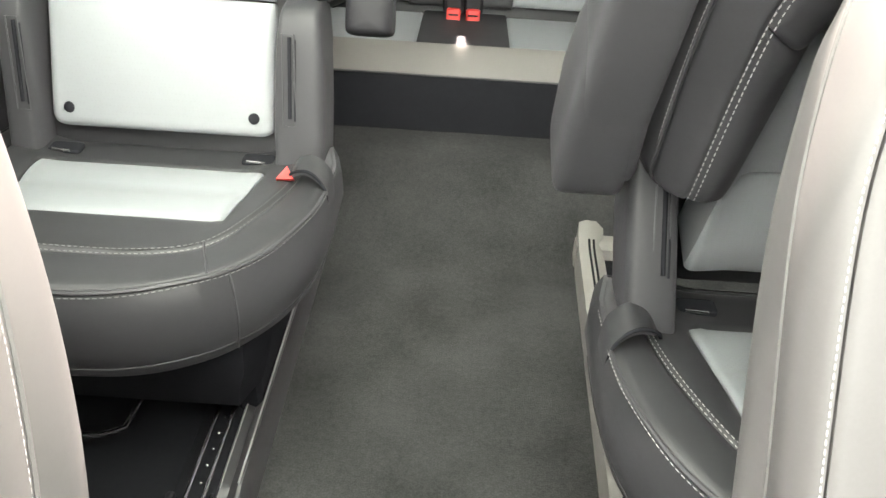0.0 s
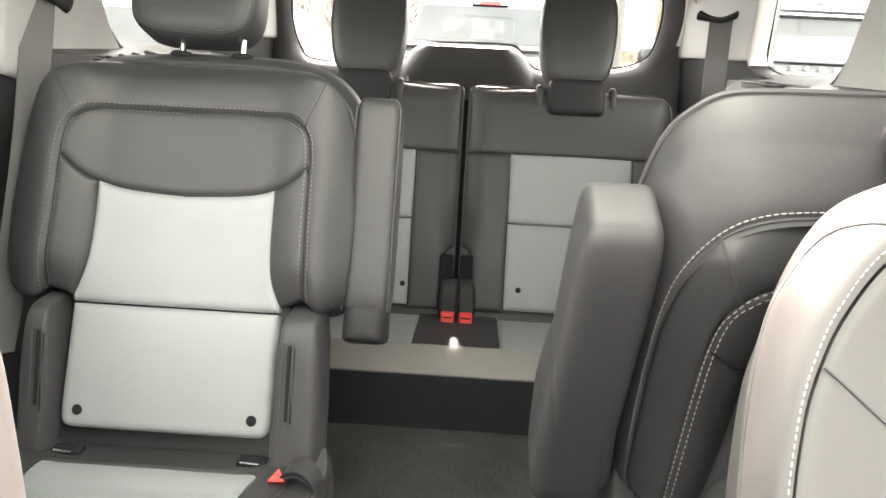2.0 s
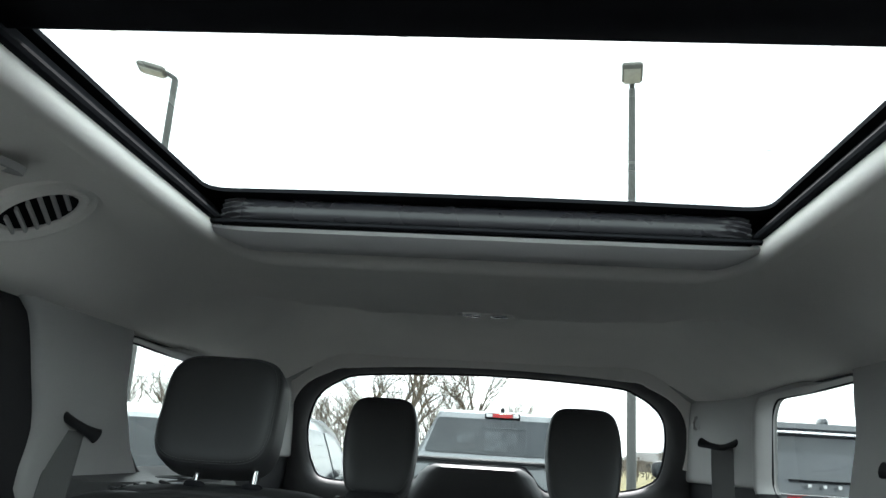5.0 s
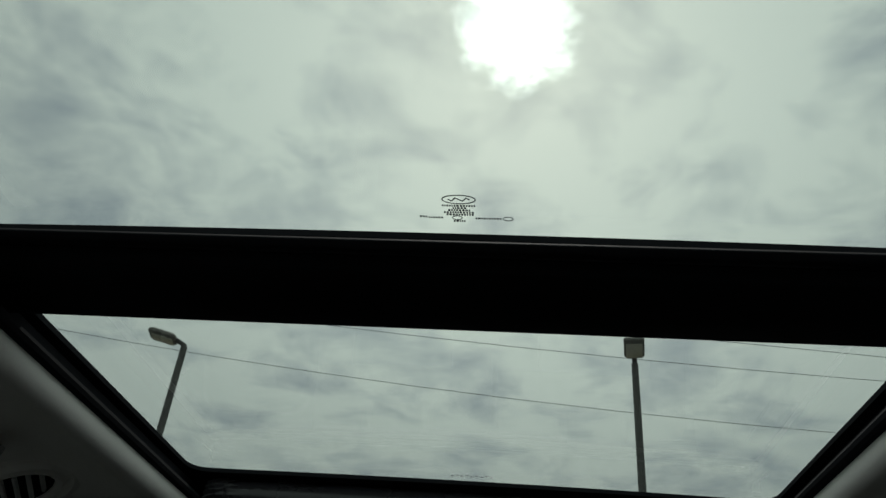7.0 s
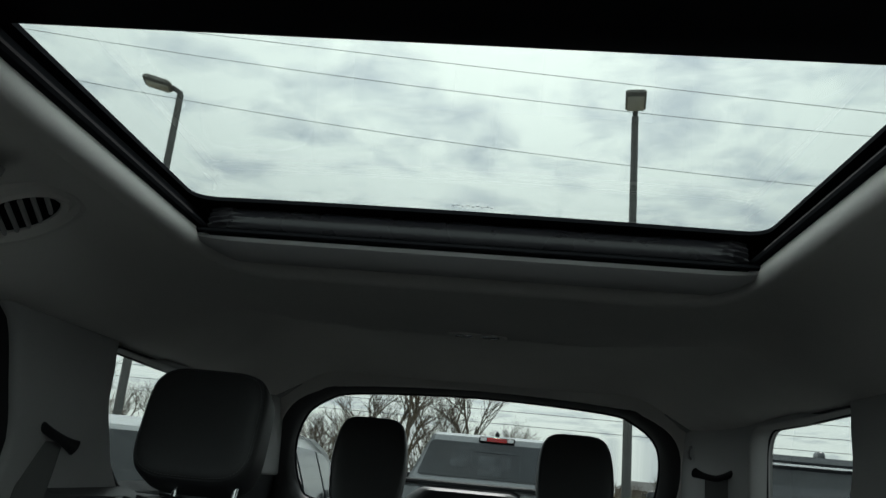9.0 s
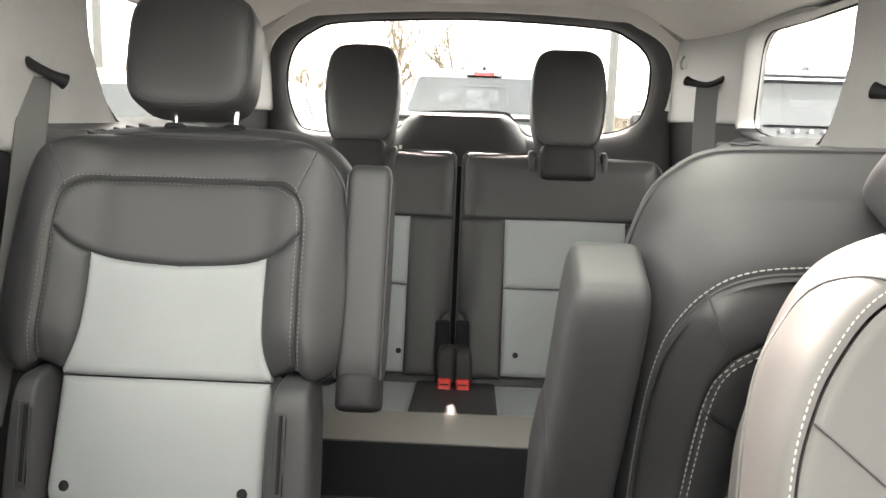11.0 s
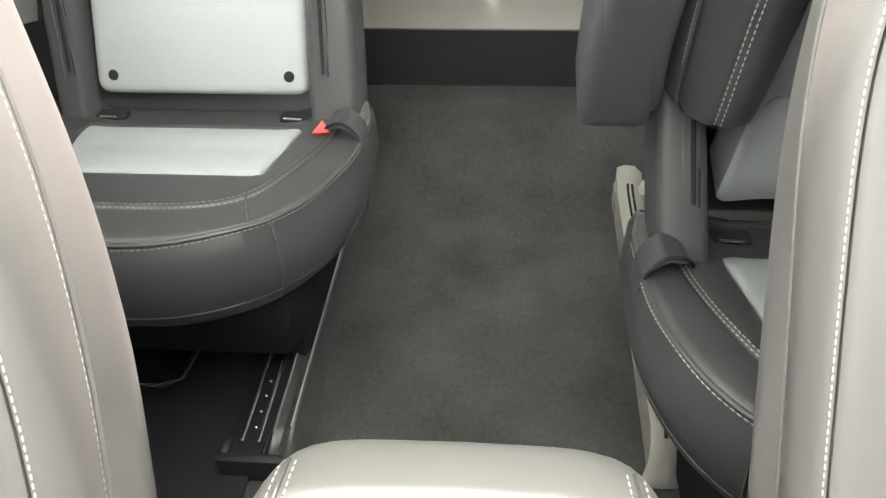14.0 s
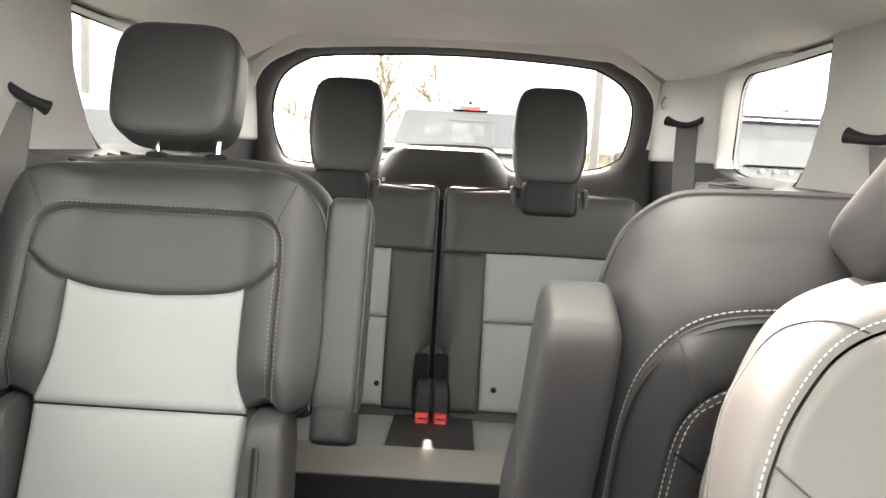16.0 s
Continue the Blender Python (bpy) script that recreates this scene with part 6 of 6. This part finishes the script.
def suv(place, turn, paint, label, height=1.75, length=4.8, width=1.95, rear_text=False):
    """A tall parked car; its tail at y = 0, its nose at y = length."""
    v = thing("parked_car", place, label, "car")
    v.rotation_euler = (0, 0, radians(turn))
    h, Ln, w = height, length, width / 2
    side = [(0.06, 0.38), (0.0, 0.62), (0.03, 0.98), (0.10, 1.10), (0.28, h - 0.10), (0.42, h - 0.02), (1.2, h), (2.3, h - 0.03), (2.75, h - 0.14), (3.5, 1.10), (Ln - 0.35, 0.98), (Ln - 0.05, 0.80), (Ln, 0.55), (Ln - 0.08, 0.34)]

    def ring(s, o):
        return [Vector((s * (w - 0.26 * max(0.0, (z - 1.02) / (h - 1.0)) ** 1.2 - o), y, z)) for y, z in side]
    part("body", loft([ring(-1, 0.06), ring(-1, 0.0), ring(1, 0.0), ring(1, 0.06)]), paint, v, "painted body")

    def flank(s, o):
        return lambda y, z, k=0: Vector((s * (w - 0.26 * max(0.0, (z - 1.02) / (h - 1.0)) ** 1.2 + o), y, z))
    t = h - 0.13
    for s in (-1, 1):
        for poly in ([(0.42, 1.10), (1.20, 1.10), (1.20, t), (0.55, t - 0.02)], [(1.27, 1.10), (2.10, 1.10), (2.10, t - 0.01), (1.27, t)], [(2.17, 1.10), (3.25, 1.10), (2.62, t - 0.06), (2.17, t - 0.01)]):
            part("side_window", sheet(round_poly(poly, 0.05), flank(s, 0.006), lambda y, z, q=s: flank(q, -0.02)(y, z), step=0.3, fine=0.06), M_CARGLASS, v, "dark side window")
        for y in (0.95, Ln - 1.0):
            wheel(v, s * (w - 0.12), y, 0.37, 0.24)
        part("door_mirror", pillow(s * (w + 0.10), 3.0, 1.14, 0.10, 0.07, 0.08, 4, 3, 20, 10), paint, v, "door mirror")
        part("tail_lamp", box(min(s * (w - 0.02), s * (w - 0.26)), max(s * (w - 0.02), s * (w - 0.26)), -0.02, 0.12, 0.83, 0.98, 0.02), M_TAIL, v, "red tail lamp")

    def rear(x, z, o=0.0):
        return Vector((x, 0.10 + 0.18 * (z - 1.10) / (h - 1.20) - 0.008 - o, z))
    part("rear_window", sheet(round_poly([(-w + 0.14, 1.14), (w - 0.14, 1.14), (w - 0.32, h - 0.14), (-w + 0.32, h - 0.14)], 0.06), lambda x, z, k: rear(x, z), lambda x, z: rear(x, z, -0.03), step=0.3, fine=0.06), M_CARGLASS, v, "dark rear window")

    def screen(x, z, o=0.0):
        return Vector((x, 2.75 + 0.75 * (h - 0.14 - z) / (h - 1.24) + 0.012 + o, z + 0.01))
    part("windscreen", sheet(round_poly([(-w + 0.14, 1.16), (w - 0.14, 1.16), (w - 0.30, h - 0.17), (-w + 0.30, h - 0.17)], 0.06), lambda x, z, k: screen(x, z), lambda x, z: screen(x, z, -0.03), step=0.3, fine=0.06), M_CARGLASS, v, "dark windscreen")
    for s in (-1, 1):
        part("head_lamp", box(min(s * (w - 0.04), s * (w - 0.40)), max(s * (w - 0.04), s * (w - 0.40)), Ln - 0.20, Ln - 0.04, 0.70, 0.82, 0.02), M_CHROME, v, "head lamp")
    return v


suv((-2.55, 6.2, GROUND), 0.0, M_WHITE, "white sport utility car parked beside the pickup")
suv((-5.17, 3.95, GROUND), 0.0, M_WHITE, "tall white van parked beside the lot", height=1.68).scale = (1.3, 1.3, 1.3)


def wagon(place):
    """A large dark squared-off wagon seen from behind."""
    v = thing("parked_wagon", place, "large dark parked wagon with chrome strips and silver badge bars", "car")
    w, h = 1.11, 1.862
    side = [(0.05, 0.40), (0.0, 0.75), (0.01, 1.25), (0.03, 1.44), (0.16, h - 0.118), (0.10, h - 0.06), (0.14, h - 0.018), (0.6, h), (2.6, h), (3.1, h - 0.08), (3.7, 1.25), (4.9, 1.12), (5.1, 0.9), (5.1, 0.45)]

    def ring(s, o):
        return [Vector((s * (w - 0.03 * max(0.0, (z - 1.25) / 0.65) - o), y, z)) for y, z in side]
    part("body", loft([ring(-1, 0.05), ring(-1, 0.0), ring(1, 0.0), ring(1, 0.05)]), M_NAVY, v, "dark painted body")

    def rear(x, z, o=0.0):
        return Vector((x, 0.052 + 0.10 * (z - 1.36) / 0.38 - o, z))
    part("rear_window", sheet(round_poly([(-1.06, 1.452), (1.06, 1.452), (1.04, 1.735), (-1.04, 1.735)], 0.04), lambda x, z, k: rear(x, z, 0.012), lambda x, z: rear(x, z, -0.03), step=0.3, fine=0.06), M_CARGLASS, v, "dark rear window")
    part("chrome_strip", box(-1.06, 1.06, 0.085, 0.105, 1.763, 1.783, 0.004), M_CHROME, v, "bright chrome strip")
    part("lower_strip", box(-1.06, 1.06, -0.028, -0.004, 1.336, 1.350, 0.004), M_CHROME, v, "bright chrome strip")
    part("roof_fin", pillow(-0.56, 0.45, 1.872, 0.03, 0.09, 0.042, 2.2, 2.2, 16, 8), M_NAVY, v, "dark roof antenna fin")
    # opaque pale shape on the glass, painted for light showing through
    part("pale_glass_patch", sheet(round_poly([(-0.87, 1.575), (-0.80, 1.565), (-0.765, 1.60), (-0.775, 1.645), (-0.835, 1.64)], 0.015), lambda x, z, k: rear(x, z, 0.014), lambda x, z: rear(x, z, 0.004), step=0.1), M_SLIDER, v, "pale patch painted on the rear glass for light through it")
    part("hatch_groove", box(-0.97, 0.97, -0.002, 0.03, 1.436, 1.444, 0.002), M_BLACK, v)
    for s in (-1, 1):
        part("tail_lamp", box(min(s * 0.87, s * 1.0), max(s * 0.87, s * 1.0), -0.03, 0.10, 1.255, 1.328, 0.02), M_TAIL, v, "red tail lamp")
        for y in (0.95, 4.1):
            wheel(v, s * 0.9, y, 0.42, 0.27)
    for s in (-1, 1):
        part("door_mirror", pillow(s * 1.20, 3.3, 1.44, 0.12, 0.07, 0.095, 3.2, 3, 24, 12), M_PLASTIC_G, v, "grey door mirror")
        part("mirror_glass", pillow(s * 1.20, 3.235, 1.44, 0.10, 0.010, 0.075, 3.2, 3, 24, 8), M_TRUCKGLASS, v, "mirror glass")
        part("mirror_arm", rod((s * 1.0, 3.3, 1.40), (s * 1.12, 3.3, 1.42), 0.03), M_PLASTIC, v)
    for k in range(5):
        x = -0.858 + 0.103 * k
        part("badge_bar", box(x + 0.002, x + 0.028, -0.014, -0.010, 1.393, 1.417, 0.002), M_LETTER, v, "small silver badge bar")
    return v


wagon((3.07, 5.95, GROUND))


def lamp_post(place, head, label):
    """A tall lot lamp: pole from place up to head height with a box head."""
    p = thing("lamp_post", place, label, "lamp post", "lot lamps")
    h = head[2]
    part("pole", tube([(0, 0, 0), (0, 0, h * 0.5), (0, 0, h - 0.15)], lambda t: 0.085 - 0.02 * t, 12), M_GALV, p, "dark bronze pole")
    part("base", loft([[Vector((r * math.cos(a), r * math.sin(a), z)) for a in (2 * math.pi * k / 20 for k in range(20))] for r, z in ((0.28, 0), (0.28, 0.55), (0.24, 0.6))]), M_BRICK, p, "concrete footing")
    part("arm", tube([(0, 0, h - 0.25), (0, 0, h - 0.12), (head[0] * 0.35, head[1] * 0.35, h - 0.03), (head[0] * 0.8, head[1] * 0.8, h)], 0.05, 8), M_GALV, p, "short arm")
    part("head", moved(box(-0.19, 0.19, -0.28, 0.28, -0.06, 0.07, 0.04), Matrix.Translation((head[0], head[1], h + 0.02)) @ Matrix.Rotation(math.atan2(-head[0], head[1]), 4, "Z") @ Matrix.Rotation(radians(10), 4, "X")), M_LAMPHEAD, p, "box lamp head")
    part("lens", moved(box(-0.15, 0.15, -0.24, 0.20, -0.072, -0.0605, 0.004), Matrix.Translation((head[0], head[1], h + 0.02)) @ Matrix.Rotation(math.atan2(-head[0], head[1]), 4, "Z") @ Matrix.Rotation(radians(10), 4, "X")), M_LAMPLENS, p, "pale flat lens under the head")


lamp_post((0.03 + 14.0 * 0.1615, 14.0, GROUND), (-0.05, -0.35, 8.5), "tall parking lot lamp post with a box head")
lamp_post((0.03 - 13.8 * 0.476, 13.8, GROUND), (-0.45, -0.1, 8.35), "tall parking lot lamp post with a box head")


def bare_tree(place, height, seed, label):
    """A leafless tree: a tapering trunk that forks again and again."""
    rnd = random.Random(seed)
    t = thing("bare_tree", place, label, "tree", "bare trees")
    limbs = []

    def grow(p, d, ln, r, depth, sink):
        pts = [p.copy()]
        n = 5 if depth < 2 else 3
        for k in range(n):
            d = (d + Vector((rnd.uniform(-.16, .16), rnd.uniform(-.16, .16), rnd.uniform(-.04, .12)))).normalized()
            p = p + d * ln / n
            pts.append(p.copy())
        sink.append(tube(pts, lambda q: r * (1 - 0.45 * q), 6 if depth < 2 else 4 if depth < 3 else 3))
        if depth < 6:
            kids = 3 if depth < 4 else 2
            for k in range(kids + (depth == 0)):
                a = rnd.uniform(0, 6.28)
                sp = rnd.uniform(0.45, 1.0)
                nd = (d + sp * Vector((math.cos(a), math.sin(a), rnd.uniform(0.0, 0.5)))).normalized()
                q = pts[rnd.randint(max(1, n - 2), n)]
                grow(q, nd, ln * rnd.uniform(0.6, 0.8), r * 0.57, depth + 1, limbs)
    trunk = []
    grow(Vector((0, 0, 0)), Vector((0, 0, 1)), height * 0.27, height * 0.0145, 0, trunk)
    part("trunk", merge(*trunk), M_BARK, t, "grey bark trunk")
    part("branches", merge(*limbs), M_BARK, t, "leafless branching crown")
    return t


rt = random.Random(11)
protos = [bare_tree((-5.0, 46.0, GROUND), 13.5, 3, "tall leafless tree on the grass"), bare_tree((-1.8, 51.0, GROUND), 13.0, 5, "tall leafless tree on the grass"), bare_tree((-8.0, 50.0, GROUND), 11.5, 8, "leafless tree on the grass")]
for k in range(84):
    x = rt.uniform(-62, 2) if k < 70 else rt.uniform(4, 70)
    y = rt.uniform(58, 95)
    sc = rt.uniform(0.5, 1.0) if x < 3 else rt.uniform(0.2, 0.42)
    copy_thing(protos[k % 3], Matrix.Translation((x, y, GROUND)) @ Matrix.Rotation(rt.uniform(0, 6.28), 4, "Z") @ Matrix.Diagonal((sc, sc, sc, 1)))


def brush():
    """A far thicket of thin upright stems."""
    r = random.Random(21)
    geos = []
    for k in range(1500):
        x = r.uniform(-110, -1) if k % 4 else r.uniform(8, 90)
        y = r.uniform(85, 110)
        h = r.uniform(2.5, 6.5) if x < 0 else r.uniform(0.8, 2.2)
        p = Vector((x, y, GROUND))
        geos.append(tube([p, p + Vector((r.uniform(-.4, .4), 0, h * 0.5)), p + Vector((r.uniform(-1.2, 1.2), 0, h))], lambda q: 0.09 * (1 - 0.8 * q), 3))
        for j in range(3):
            z = r.uniform(0.3, 0.8) * h
            geos.append(tube([p + Vector((0, 0, z)), p + Vector((r.uniform(-1.6, 1.6), 0, z + r.uniform(0.5, 1.8)))], 0.035, 3))
    solid("thicket", merge(*geos), M_BARK, "far thicket of leafless shrubs and saplings", "thicket", kind="stuff")


brush()


def house(place):
    h = thing("house", place, "low brown brick house with a grey hipped roof", "house")
    part("wall", box(-7, 7, -4, 4, 0, 2.6, 0.02), M_BRICK, h, "brown brick wall")
    part("roof", loft([[Vector(p) for p in ((-7.6, -4.6, 2.5), (7.6, -4.6, 2.5), (7.6, 4.6, 2.5), (-7.6, 4.6, 2.5))], [Vector(p) for p in ((-4.0, -0.1, 4.6), (4.0, -0.1, 4.6), (4.0, 0.1, 4.6), (-4.0, 0.1, 4.6))]]), M_SHINGLE, h, "grey shingle roof", smooth=False)
    for x in (-4.8, -1.5, 2.0, 5.0):
        wn = part("window", box(x - 0.6, x + 0.6, -4.05, -3.98, 0.9, 2.1, 0.01), M_WHITE, h, "white-framed window")
        part("pane", box(x - 0.52, x + 0.52, -4.07, -4.045, 0.98, 2.02, 0.005), M_CARGLASS, wn)


house((37.0, 200.0, GROUND))
house((-44.0, 70.0, GROUND))


def utility_pole(place, h, turn=0.0):
    p = thing("utility_pole", place, "wooden utility pole with a crossarm", "utility pole", "utility poles")
    p.rotation_euler = (0, 0, radians(turn))
    part("pole", tube([(0, 0, 0), (0, 0, h)], lambda t: 0.15 - 0.05 * t, 8), M_BARK, p)
    part("crossarm", box(-1.1, 1.1, -0.06, 0.06, h - 0.8, h - 0.65, 0.01), M_BARK, p)


utility_pole((9.8, 47.0, GROUND), 9.0)


def cables():
    # long spans high over the lot between two poles out to the sides
    spans = [((-34.0, 18.0, 13.9), (34.0, 18.0, 8.9), 0.45), ((-34.0, 19.0, 15.2), (34.0, 19.0, 10.2), 2.0), ((-34.0, 20.0, 15.1), (34.0, 20.0, 9.6), 2.7)]
    for a, b, sag in spans:
        c = thing("power_cable", ((a[0] + b[0]) / 2, a[1], (a[2] + b[2]) / 2), "thin black power cable strung across the sky", "cable", "power cables")
        o = c.location
        pts = [Vector(a).lerp(Vector(b), k / 24) - Vector((0, 0, sag * (1 - (2 * k / 24 - 1) ** 2))) - o for k in range(25)]
        part("wire", tube(pts, 0.0075, 5), M_CABLE, c)
    utility_pole((-34.0, 19.0, GROUND), 15.4, 90)
    utility_pole((34.0, 19.0, GROUND), 10.4, 90)
    for k in range(6):
        c = thing("power_cable", (9.8, 47, 4.2 + 0.75 * k), "thin far power cable", "cable", "power cables")
        pts = [Vector((x - 9.8, 0, 0.006 * abs(x - 9.8))) for x in range(-30, 51, 5)]
        part("wire", tube(pts, 0.016, 4), M_CABLE, c)


cables()
